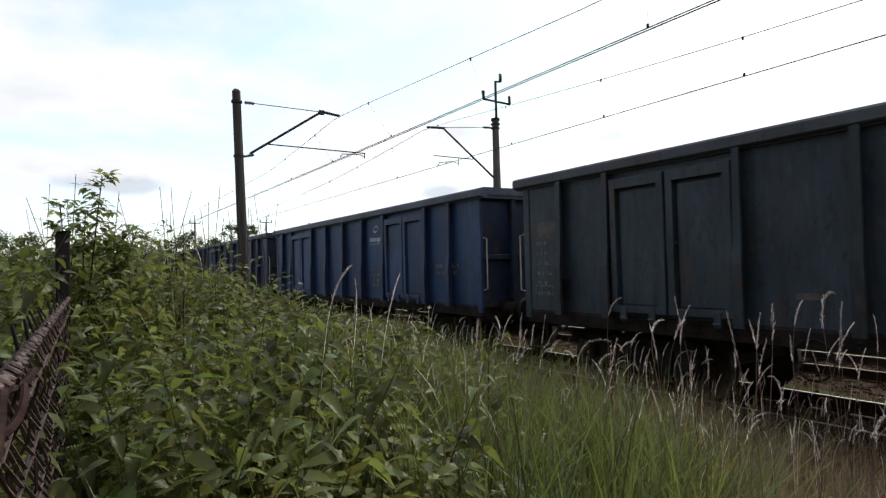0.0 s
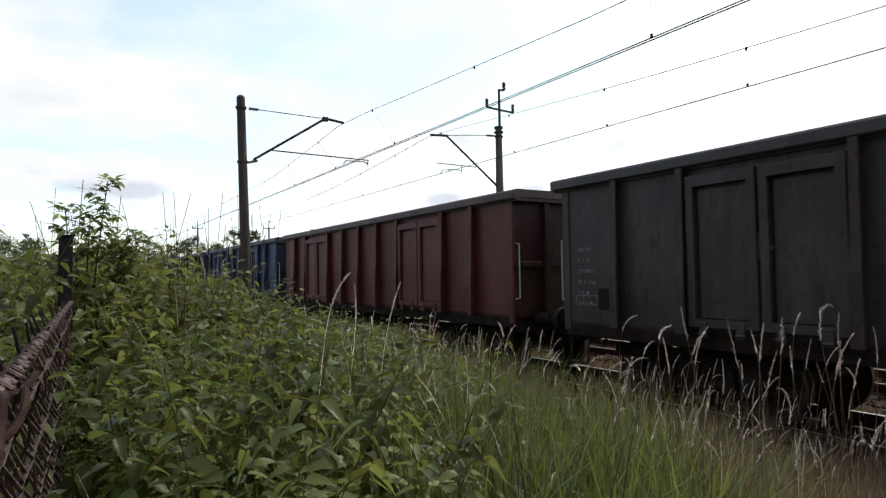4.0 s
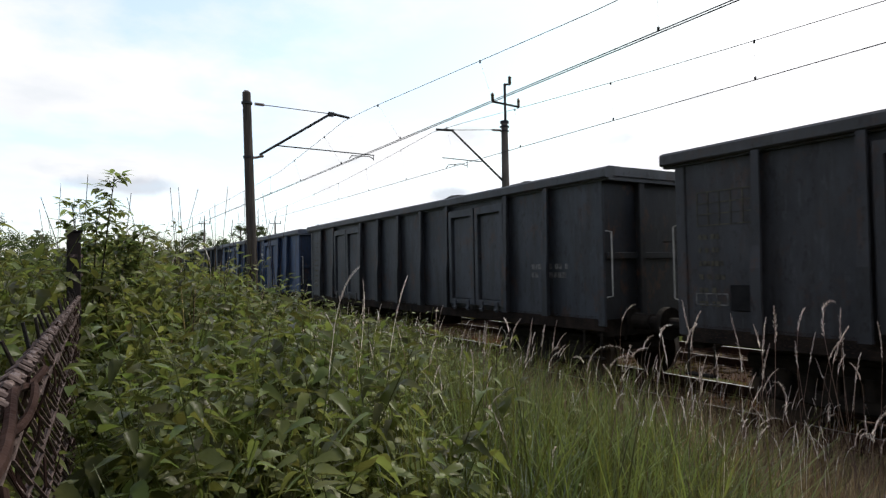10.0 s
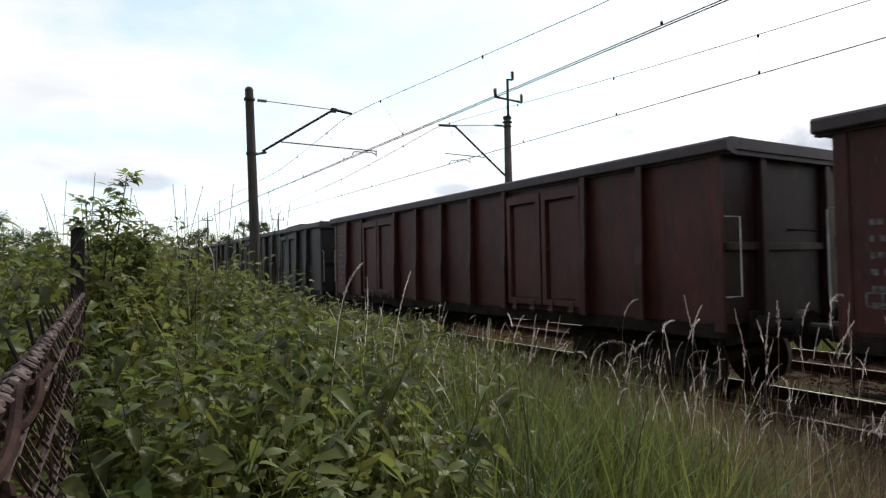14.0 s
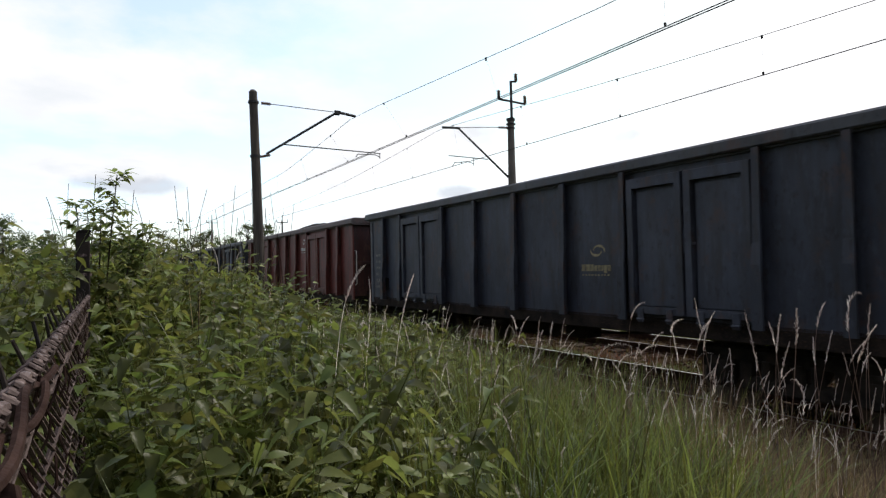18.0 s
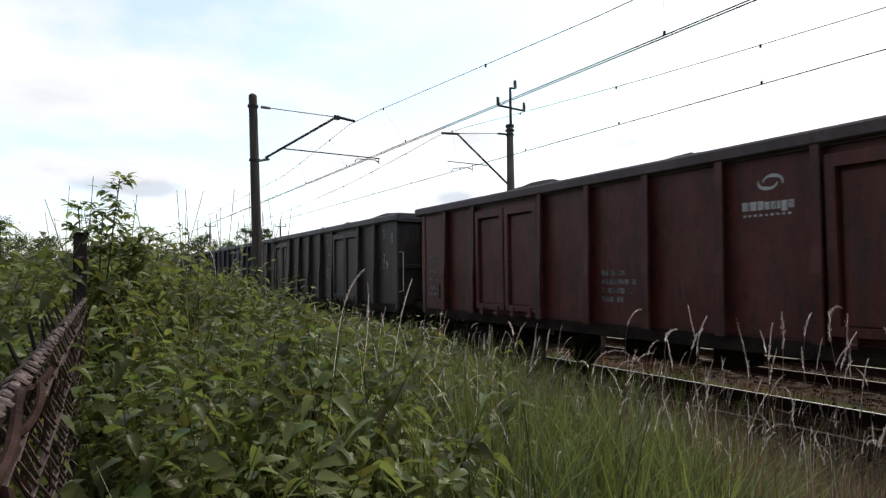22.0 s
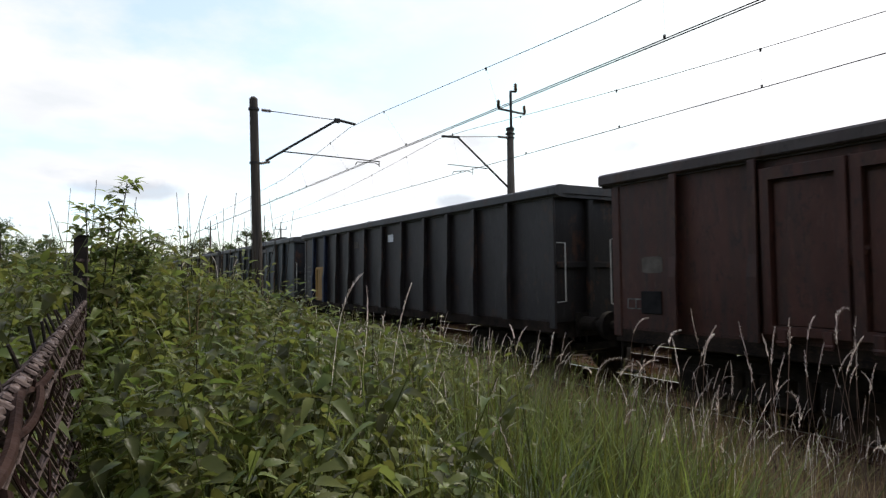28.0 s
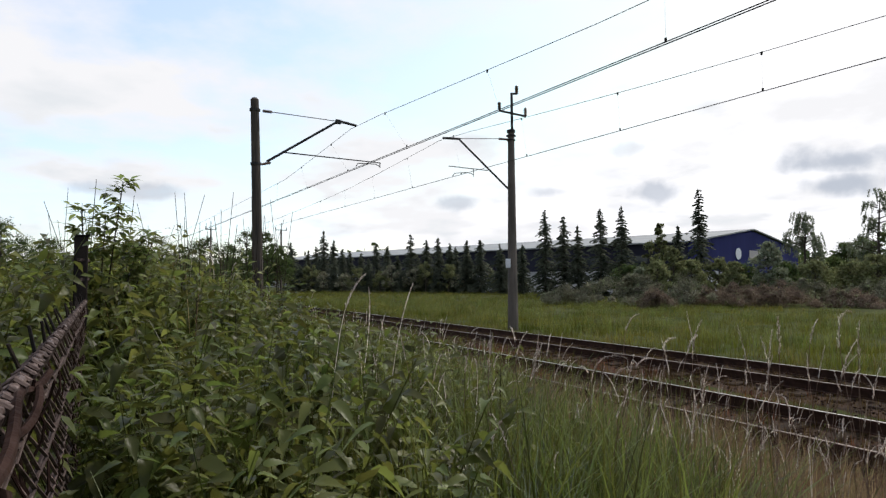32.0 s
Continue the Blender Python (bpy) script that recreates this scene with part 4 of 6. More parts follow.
def coal_mesh(heaps, seed):
    """Coal inside the wagon, heaped above the rim in places."""
    xs, ys = np.linspace(0.24, CHORD - 0.24, 90), np.linspace(-HALF_W + 0.04, HALF_W - 0.04, 22)
    X, Y = np.meshgrid(xs, ys, indexing="ij")
    rng = np.random.default_rng(seed)
    Z = np.full_like(X, 2.92)
    for hx, hz in heaps:
        d = np.sqrt((X - hx) ** 2 + (0.8 * Y) ** 2 + 0.12)
        Z = np.maximum(Z, 3.70 + 0.85 * hz - 0.58 * d)
    Z += rng.uniform(-0.03, 0.03, Z.shape)
    V = np.stack([X, Y, Z], -1).reshape(-1, 3)
    nx, ny = X.shape
    I = np.arange(nx * ny).reshape(nx, ny)
    a, b, c, d = I[:-1, :-1].ravel(), I[1:, :-1].ravel(), I[1:, 1:].ravel(), I[:-1, 1:].ravel()
    return mesh_np("coal_load", V, np.concatenate([np.stack([a, b, c], 1), np.stack([a, c, d], 1)]), M_coal)


WAGONS, LOADS = [], []
for k, (rgb, rust, emblem, words, heaps) in enumerate(FLEET):
    WAGONS.append(build_wagon(k, rgb, rust, emblem, words))
    if heaps:
        c = tagged(new("coal_load", coal_mesh(heaps, k)), "heaped black coal filling the open wagon", "coal", group="coal loads", kind="stuff")
        LOADS.append((k, c))
# repainted, rusted or patched places on single wagons: wagon, x, z, width, height, material, name, label, how far proud
SPOTS = (
    (3, 1.46, 1.16, 0.80, 0.95, M_ochre, "patch_board", "ochre plywood board patching the side", 0.05), (3, 6.72, 2.68, 0.28, 0.18, M_plate, "plate", "white plate", 0.012),
    (3, 4.55, 2.62, 0.28, 0.17, M_patchpale, "plate", "pale plate", 0.012), (12, 10.215, 1.36, 0.60, 1.10, M_patchblue, "repainted_panel", "blue repainted door panel", 0.069),
    (15, 12.28, 1.32, 0.55, 0.36, M_patchblue, "repainted_panel", "blue repainted corner", 0.004), (15, 7.95, 1.80, 0.45, 0.27, M_patchrust, "rust_patch", "rusty bare patch", 0.003),
    (7, 5.90, 1.35, 0.24, 0.90, M_patchrust, "rust_patch", "rusty bare patch", 0.003), (7, 6.75, 2.05, 0.16, 0.55, M_patchrust, "rust_patch", "rusty bare patch", 0.003),
    (7, 5.55, 1.9, 0.12, 0.3, M_patchrust, "rust_patch", "rusty bare patch", 0.003),
    (33, 0.50, 2.24, 0.50, 0.28, M_patchpale, "faded_patch", "pale faded patch", 0.003), (33, 4.60, 1.41, 0.24, 0.07, M_patchpale, "faded_patch", "pale worn marking", 0.004),
    (27, 2.87, 2.14, 0.05, 0.12, M_plate, "plate", "small white mark", 0.09), (27, 2.93, 2.18, 0.07, 0.04, M_plate, "plate", "small white mark", 0.09), (27, 0.62, 0.90, 0.10, 0.16, M_yellow, "tag", "yellow tag", 0.02),
    (4, 0.68, 1.85, 0.34, 0.22, M_patchpale, "faded_patch", "pale faded patch", 0.003), (4, 3.2, 1.9, 0.3, 0.25, M_patchrust, "rust_patch", "rusty bare patch", 0.08),
    (2, 1.02, 1.49, 0.20, 0.09, M_plate, "plate", "white plate", 0.025), (1, 2.4, 1.8, 0.35, 0.5, M_patchrust, "rust_patch", "rusty bare patch", 0.02),
    (1, 4.3, 2.2, 0.5, 0.5, M_patchrust, "rust_patch", "rusty bare patch", 0.003), (1, 5.5, 1.6, 0.6, 0.7, M_patchrust, "rust_patch", "rusty bare patch", 0.003), (1, 8.0, 2.0, 0.5, 0.6, M_patchrust, "rust_patch", "rusty bare patch", 0.003),
    (9, 8.15, 1.98, 0.36, 0.16, M_patchrust, "rust_patch", "rusty bare patch", 0.003), (0, 12.25, 1.35, 0.6, 0.35, M_patchblue, "repainted_panel", "blue repainted corner", 0.004))
for k, x, z, w, hh, material, name, words, proud in SPOTS:
    rng = random.Random(int(x * 100) + k)
    bm = bmesh.new()
    y0 = -HALF_W - 0.031
    if "rust" in name or "stain" in name or "faded" in name:
        n_ = 18          # ragged outline
        ring = []
        for i in range(n_):
            a = 2 * math.pi * i / n_
            q = rng.uniform(0.7, 1.15) if "faded" not in name else 1.0
            c, s = math.cos(a), math.sin(a)
            sq = 1 / max(abs(c), abs(s)) if "faded" in name else 1.0
            ring.append(bm.verts.new((x + w / 2 + w / 2 * q * c * sq, y0 - proud, z + hh / 2 + hh / 2 * q * s * sq)))
        face = bm.faces.new(ring)
        r = bmesh.ops.extrude_face_region(bm, geom=[face])
        for v in r["geom"]:
            if isinstance(v, bmesh.types.BMVert):
                v.co.y = y0 + 0.001
    else:
        box(bm, x, x + w, y0 - proud, y0 + 0.002, z, z + hh)
    part(name, bm, material, WAGONS[k], words)
# wooden battens round the patch board
for x0, x1, z0, z1 in ((1.44, 1.53, 1.12, 2.15), (2.20, 2.28, 1.12, 2.15), (1.53, 2.20, 2.07, 2.16), (1.53, 2.20, 1.11, 1.19)):
    bm = bmesh.new()
    box(bm, x0, x1, -HALF_W - 0.115, -HALF_W - 0.078, z0, z1, 0.006)
    part("batten", bm, M_ochre, WAGONS[3])
# white streaks that ran down one wagon
rng = random.Random(9)
for i in range(56):
    x, z, hh = rng.uniform(2.6, 12.7), rng.uniform(1.6, 2.98), rng.uniform(0.06, 0.4)
    if any(abs(x - r) < 0.15 for r in RIBS["close"]):
        continue
    bm = bmesh.new()
    pipe(bm, [(x, -HALF_W - 0.033, z), (x + 0.01, -HALF_W - 0.033, z - hh * 0.5), (x, -HALF_W - 0.033, z - hh)], rng.uniform(0.003, 0.0065), 5)
    part("streak", bm, M_streak, WAGONS[9], "white dropping streak")

# ---------- overhead line ----------


def insulator(bm, p, q, r=0.05):
    p, q = Vector(p), Vector(q)
    tube(bm, p, q, 0.018, 0.018, 6)
    n_ = 5
    for i in range(n_):
        c = p.lerp(q, (i + 0.7) / (n_ + 0.4))
        d = (q - p).normalized() * 0.018
        tube(bm, c - d, c + d, r, r * 0.6, 10)
    return bm


def build_pole_near(x, y, lean):
    """Tall wooden-brown pole with a raking bracket over the near track."""
    root = tagged(new("catenary_pole"), "brown weathered catenary pole with a raking bracket beside the track", "catenary pole", group="catenary poles")
    bm = bmesh.new()
    tube(bm, (x, y + 0.02, -0.3), (x, y - lean, 6.86), 0.155, 0.115, 14)
    tube(bm, (x, y - lean, 6.86), (x, y - lean, 6.92), 0.115, 0.06, 14)
    part("mast", bm, M_wood, root)
    for z in (5.05, 6.57):
        bm = bmesh.new()
        disc(bm, (x, y - lean * z / 6.9, z), 0.15, 0.06, "Z", 14)
        part("clamp", bm, M_galv, root)
    bm = bmesh.new()
    insulator(bm, (x, y + 0.02, 5.05), (x, y + 0.30, 5.12))
    part("strut_insulator", bm, M_insul, root)
    bm = bmesh.new()
    tube(bm, (x, 4.45, 5.14), (x, 6.57, 6.55), 0.035, 0.035, 8)
    tube(bm, (x, 6.5, 6.57), (x, 7.16, 6.49), 0.045, 0.04, 8)
    box(bm, x - 0.05, x + 0.05, 6.5, 6.66, 6.47, 6.60, 0.01)
    part("bracket", bm, M_galv, root, "dark steel raking bracket tube")
    bm = bmesh.new()
    insulator(bm, (x, y + 0.05, 6.575), (x, 4.60, 6.575), 0.055)
    part("tie_insulator", bm, M_insul, root)
    bm = bmesh.new()
    tube(bm, (x, 4.58, 6.575), (x, 6.55, 6.55), 0.012, 0.012, 6)
    part("tie_rod", bm, M_galv, root)
    bm = bmesh.new()
    tube(bm, (x, 4.97, 5.45), (x, 7.97, 5.41), 0.018, 0.016, 8)
    tube(bm, (x, 7.95, 5.42), (x, 7.95, 5.58 - 0.33), 0.014, 0.014, 6)
    part("registration_tube", bm, M_galv, root)
    bm = bmesh.new()
    pipe(bm, [(x, 7.95, 5.30), (x, 7.80, 5.36), (x, 7.22, 5.34), (x, 7.15, 5.24)], 0.014)
    part("steady_arm", bm, M_galv, root)


def build_pole_far(x, y):
    """Tapered concrete pole with a feeder mast on its head and a bracket towards the far track."""
    root = tagged(new("catenary_pole"), "grey tapered concrete catenary pole carrying a three-armed feeder mast", "catenary pole", group="catenary poles")
    bm = bmesh.new()
    tube(bm, (x, y, -0.5), (x, y, 7.62), 0.21, 0.125, 12)
    part("mast", bm, M_concrete, root)
    bm = bmesh.new()
    disc(bm, (x, y, 7.60), 0.17, 0.10, "Z", 12)
    disc(bm, (x, y, 7.42), 0.19, 0.05, "Z", 12)
    disc(bm, (x, y, 7.25), 0.17, 0.05, "Z", 12)
    part("head_clamp", bm, M_galv, root)
    bm = bmesh.new()
    tube(bm, (x, y + 0.05, 7.0), (x, y + 0.05, 9.15), 0.055, 0.05, 8)
    tube(bm, (x, 14.03, 8.36), (x, 15.32, 8.30), 0.045, 0.045, 8)
    tube(bm, (x, y + 0.05, 9.13), (x, 14.88, 9.15), 0.04, 0.04, 8)
    part("feeder_mast", bm, M_galv, root, "dark steel cross-arm mast")
    for py, z in ((14.03, 8.36), (15.31, 8.30), (14.88, 9.14)):
        bm = bmesh.new()
        insulator(bm, (x, py, z), (x, py, z + 0.36), 0.085)
        part("pin_insulator", bm, M_insul, root)
    bm = bmesh.new()
    insulator(bm, (x, 14.42, 7.26), (x, 13.95, 7.24), 0.055)
    part("tie_insulator", bm, M_insul, root)
    bm = bmesh.new()
    tube(bm, (x, 13.95, 7.24), (x, 12.15, 7.05), 0.012, 0.012, 6)
    part("tie_rod", bm, M_galv, root)
    bm = bmesh.new()
    tube(bm, (x, 14.42, 5.30), (x, 12.12, 7.05), 0.04, 0.035, 8)
    tube(bm, (x, 12.2, 7.04), (x, 11.45, 7.0), 0.045, 0.045, 8)
    part("bracket", bm, M_galv, root, "dark steel raking bracket tube")
    bm = bmesh.new()
    tube(bm, (x, 13.46, 5.95), (x, 11.70, 5.97), 0.018, 0.016, 8)
    tube(bm, (x, 12.79, 5.95), (x, 12.79, 5.66), 0.014, 0.014, 6)
    part("registration_tube", bm, M_galv, root)
    bm = bmesh.new()
    pipe(bm, [(x, 12.79, 5.74), (x, 12.5, 5.80), (x, 11.95, 5.72), (x, 11.84, 5.57)], 0.014)
    part("steady_arm", bm, M_galv, root)
    bm = bmesh.new()
    box(bm, x - 0.16, x + 0.16, y - 0.215, y - 0.205, 2.2, 2.55, 0.003)
    part("number_plate", bm, M_plate, root, "small pale plate")


def build_far_pole(x, y, h, arms):
    root = tagged(new("power_pole"), "slim distant pole with insulator prongs above the trees", "power pole", group="distant poles")
    bm = bmesh.new()
    tube(bm, (x, y, -0.6), (x, y, h - 0.9), 0.17, 0.10, 10)
    part("mast", bm, M_concrete, root)
    bm = bmesh.new()
    for z, w in arms:
        tube(bm, (x, y - w, z), (x, y + w, z), 0.05, 0.05, 6)
        for s in (-1, 1):
            tube(bm, (x, y + s * w, z), (x, y + s * w, z + 0.4), 0.06, 0.05, 6)
    tube(bm, (x, y, h - 1.0), (x, y, h), 0.06, 0.05, 6)
    part("cross_arm", bm, M_galv, root)


def wire(name, label, y0, span, z_of, r, x0=-330.0, x1=60.0, material=None):
    """A wire along the line, its height given along x."""
    root = tagged(new(name), label, "overhead wire", group="overhead wires")
    bm = bmesh.new()
    xs = [x0] + list(np.arange(-200, -60, 10)) + list(np.arange(-60, x1 + 0.1, 2.0))
    pts = [Vector((x, y0(x), z_of(x))) for x in xs]
    pipe(bm, pts, r, 5)
    part("conductor", bm, material or M_wire, root)
    return root


def sag(x, anchor, span, top, low):
    u = ((x - anchor) % span) / span
    return low + (top - low) * (2 * u - 1) ** 2


AX, BX, SPAN = -17.5, -19.6, 66.0
build_pole_near(AX, 4.27, 0.17)
build_pole_far(BX, 14.58)
build_far_pole(-86.0, 14.6, 9.4, ((8.3, 0.65),))
build_far_pole(-79.0, 22.0, 8.95, ((8.0, 0.7), (5.9, 0.9)))
def reach(x, anchor, y_pole, y_mid):
    """The messenger swings from the bracket's tip to the middle of the track halfway along the span."""
    u = abs(((x - anchor + SPAN / 2) % SPAN) - SPAN / 2) / (SPAN / 2)
    return y_pole + (y_mid - y_pole) * min(1.0, 3.2 * u)


wire_a = wire("contact_wire", "thin contact wire above the near track", lambda x: TRACK_1 + 0.0, SPAN, lambda x: 5.57, 0.0100)
wire_b = wire("contact_wire", "thin contact wire above the far track", lambda x: TRACK_2 + 0.0, SPAN, lambda x: 5.57, 0.0100)
mes_a = wire("messenger_wire", "sagging messenger wire above the near track", lambda x: reach(x, AX, 7.13, TRACK_1), SPAN, lambda x: sag(x, AX, SPAN, 6.5, 6.24), 0.0075)
mes_b = wire("messenger_wire", "sagging messenger wire above the far track", lambda x: reach(x, BX, 11.5, TRACK_2), SPAN, lambda x: sag(x, BX, SPAN, 7.0, 5.96), 0.0075)
wire("contact_wire", "twin contact wire above the near track", lambda x: TRACK_1 + 0.07, SPAN, lambda x: 5.565, 0.0105)


def droppers(root, y_track, anchor, y_pole, top, low, first, step):
    x = first
    while x < 12:
        z, ym = sag(x, anchor, SPAN, top, low), reach(x, anchor, y_pole, y_track)
        bm = bmesh.new()
        tube(bm, (x, y_track, 5.57), (x, ym, z), 0.0016, 0.0016, 4)
        part("dropper", bm, M_wire, root)
        for yy, zz in ((y_track, 5.60), (ym, z - 0.02)):
            bm = bmesh.new()
            box(bm, x - 0.018, x + 0.018, yy - 0.012, yy + 0.012, zz - 0.035, zz + 0.035)
            part("clamp", bm, M_wire, root)
        x += step


droppers(wire_a, TRACK_1, AX, 7.13, 6.5, 6.24, -6.57 - 4.55 * 20, 4.55)
droppers(wire_b, TRACK_2, BX, 11.5, 7.0, 5.96, -7.41 - 3.85 * 24, 3.85)

# ---------- fence ----------
F0, F1 = Vector((-0.45, -0.095, 0)), Vector((-4.86, 0.02, 0))
F_TOP = 1.70


def fence_point(s, z, off=0.0):
    d = (F1 - F0)
    n_ = Vector((d.y, -d.x, 0)).normalized()
    return F0 + d * s + n_ * off + Vector((0, 0, z))


def build_fence():
    root = tagged(new("wire_fence"), "rusty chain-link fence with wire points along its top", "fence")
    length = (F1 - F0).length
    rng = random.Random(3)
    bm = bmesh.new()
    pts = [fence_point(s, F_TOP + 0.0025 * math.sin(s * 97) + 0.002 * math.sin(s * 231), 0.003 * math.sin(s * 143)) for s in np.linspace(-0.02, 1, 140)]
    pipe(bm, pts, 0.0085, 8)
    part("tension_wire", bm, M_rust, root, "rusty twisted top wire")
    bm = bmesh.new()
    q_ = np.linspace(-0.02, 1, 420)
    pipe(bm, [fence_point(s, F_TOP + 0.009 * math.cos(s * 190) - 0.004, 0.010 * math.sin(s * 190)) for s in q_], 0.0045, 6)
    part("lashing_wire", bm, M_rust, root, "rusty wire wound round the top")
    for i in range(58):
        s = 0.03 + 0.96 * (i / 58) ** 1.25
        bm = bmesh.new()
        r_ = rng.uniform(0.012, 0.016)
        pipe(bm, [fence_point(s + 0.0022 * (a - 5) / 5, F_TOP - 0.003 + r_ * math.cos(a * 1.26), r_ * math.sin(a * 1.26)) for a in range(11)], 0.0038, 5)
        part("knot", bm, M_rust, root)
    # woven zigzag wires of the mesh
    pitch = 0.072
    n_ = int(length / pitch)
    for i in range(n_):
        bm = bmesh.new()
        s0 = (i + 0.5) * pitch / length
        zz, pts, k = F_TOP, [], 0
        while zz > 0.28:
            side = 1 if k % 2 else -1
            pts.append(fence_point(s0 + side * 0.52 * pitch / length, zz + rng.uniform(-0.004, 0.004), side * 0.010 + rng.uniform(-0.005, 0.005)))
            zz -= 0.066
            k += 1
        pipe(bm, pts, 0.0043, 6)
        part("mesh_wire", bm, M_rust, root)
    # dead bindweed grown through the mesh
    for i in range(16):
        bm = bmesh.new()
        s0 = rng.uniform(0.02, 1.0) ** 1.3
        zz, pts = F_TOP + rng.uniform(-0.05, 0.02), []
        w = 0.0
        while zz > 0.5:
            w += rng.uniform(-0.012, 0.012)
            pts.append(fence_point(min(1, s0 + w / length), zz, 0.016 * math.sin(zz * 31 + i)))
            zz -= rng.uniform(0.03, 0.06)
        pipe(bm, pts, rng.uniform(0.002, 0.004), 5)
        part("dead_vine", bm, M_vine, root, "dry brown bindweed stem")
    for i, (a0, a1, z0, r) in enumerate(((0.02, 0.20, F_TOP - 0.012, 0.007), (0.045, 0.105, F_TOP - 0.035, 0.013), (0.03, 0.16, F_TOP - 0.03, 0.006))):
        bm = bmesh.new()
        pts = [fence_point(a0 + (a1 - a0) * q, z0 - (0.10 * q if i == 1 else 0.012 * math.sin(q * 9 + i)), 0.018 + 0.01 * math.sin(q * 7 + i)) for q in np.linspace(0, 1, 16)]
        pipe(bm, pts, r, 7)
        part("dead_vine", bm, M_vine, root, "thick dry vine stem along the top wire")
    s = 0.05
    while s < 0.99:
        h = rng.uniform(0.045, 0.065)
        bm = bmesh.new()
        tube(bm, fence_point(s, F_TOP - 0.01, -0.004), fence_point(s - rng.uniform(0.0, 0.006), F_TOP + h, -0.012 - rng.uniform(0, 0.02)), 0.0042, 0.0032, 6)
        part("wire_point", bm, M_post, root)
        s += rng.uniform(0.14, 0.24) / length
    bm = bmesh.new()
    c = fence_point(1.0, 0, -0.03)
    box(bm, c.x - 0.042, c.x + 0.042, c.y - 0.042, c.y + 0.042, 0.1, 2.14, 0.006)
    box(bm, c.x - 0.05, c.x + 0.05, c.y - 0.05, c.y + 0.05, 2.14, 2.15)
    part("post", bm, M_post, root, "dark rusty square steel post")
    for z in (1.85, 1.98):
        bm = bmesh.new()
        disc(bm, (c.x, c.y, z), 0.052, 0.02, "Z", 8)
        part("tie", bm, M_rust, root)


build_fence()

# ---------- plants ----------
RNG = np.random.default_rng(11)


def toothed_leaf(length, width, droop, fold):
    """Nettle leaf: heart-shaped foot, toothed edge, long tip."""
    rows = ((0.0, 0.25), (0.10, 0.86), (0.17, 0.78), (0.27, 1.0), (0.34, 0.84), (0.46, 0.88), (0.53, 0.66), (0.66, 0.60), (0.73, 0.38), (1.0, 0.0))
    v, t = [], []
    for s, w in rows:
        z = -droop * length * s ** 1.7
        v += [(s * length, -w * width / 2, z + fold * w * width / 2), (s * length, 0, z), (s * length, w * width / 2, z + fold * w * width / 2)]
    for i in range(len(rows) - 1):
        a = i * 3
        t += [(a, a + 3, a + 4), (a, a + 4, a + 1), (a + 1, a + 4, a + 5), (a + 1, a + 5, a + 2)]
    return np.array(v, float), np.array(t)


def nettle(height, rng, make):
    v, t, n_ = [], [], 0

    def push(a, b):
        nonlocal n_
        v.append(a)
        t.append(b + n_)
        n_ += len(a)
    bend = rng.uniform(-0.26, 0.26, 2)
    axis = lambda s: np.array([bend[0] * s * s * height, bend[1] * s * s * height, s * height])
    push(*strip([axis(s) for s in (0, 0.35, 0.7, 1.0)], 0.0035))
    s, turn = 0.18, rng.uniform(0, 6)
    while s < 0.995:
        size = 0.110 * (1.15 - 0.72 * max(0, s - 0.5) / 0.5) * rng.uniform(0.75, 1.25)
        for side in (0, math.pi):
            if rng.uniform() < 0.06:
                continue
            lv, lt = make(size, size * rng.uniform(0.38, 0.54), rng.uniform(0.05, 0.9), rng.uniform(0.1, 0.6))
            q = rng.normal(0.05, 0.38)
            m = rot_z(turn + side + rng.uniform(-0.35, 0.35)) @ np.array([[math.cos(q), 0, -math.sin(q)], [0, 1, 0], [math.sin(q), 0, math.cos(q)]]) @ rot_x(rng.normal(0, 0.4))
            lv = lv + (0.02, 0, 0)
            push(lv @ m.T + axis(s), lt)
        turn += math.pi / 2 + rng.uniform(-0.25, 0.25)
        s += rng.uniform(0.045, 0.085) / height * (1.15 - 0.5 * s)
    return np.concatenate(v), np.concatenate(t)


def grass_tuft(n_blades, hmin, hmax, width, rng, spread=0.08, n=4):
    v, t, n_ = [], [], 0
    for _ in range(n_blades):
        bv, bt = blade_shape(rng.uniform(hmin, hmax), width * rng.uniform(0.6, 1.2), rng.uniform(0.05, 0.6), n)
        m = rot_z(rng.uniform(0, 6.28))
        bv = bv @ m.T + (rng.normal(0, spread), rng.normal(0, spread), 0)
        v.append(bv)
        t.append(bt + n_)
        n_ += len(bv)
    return np.concatenate(v), np.concatenate(t)


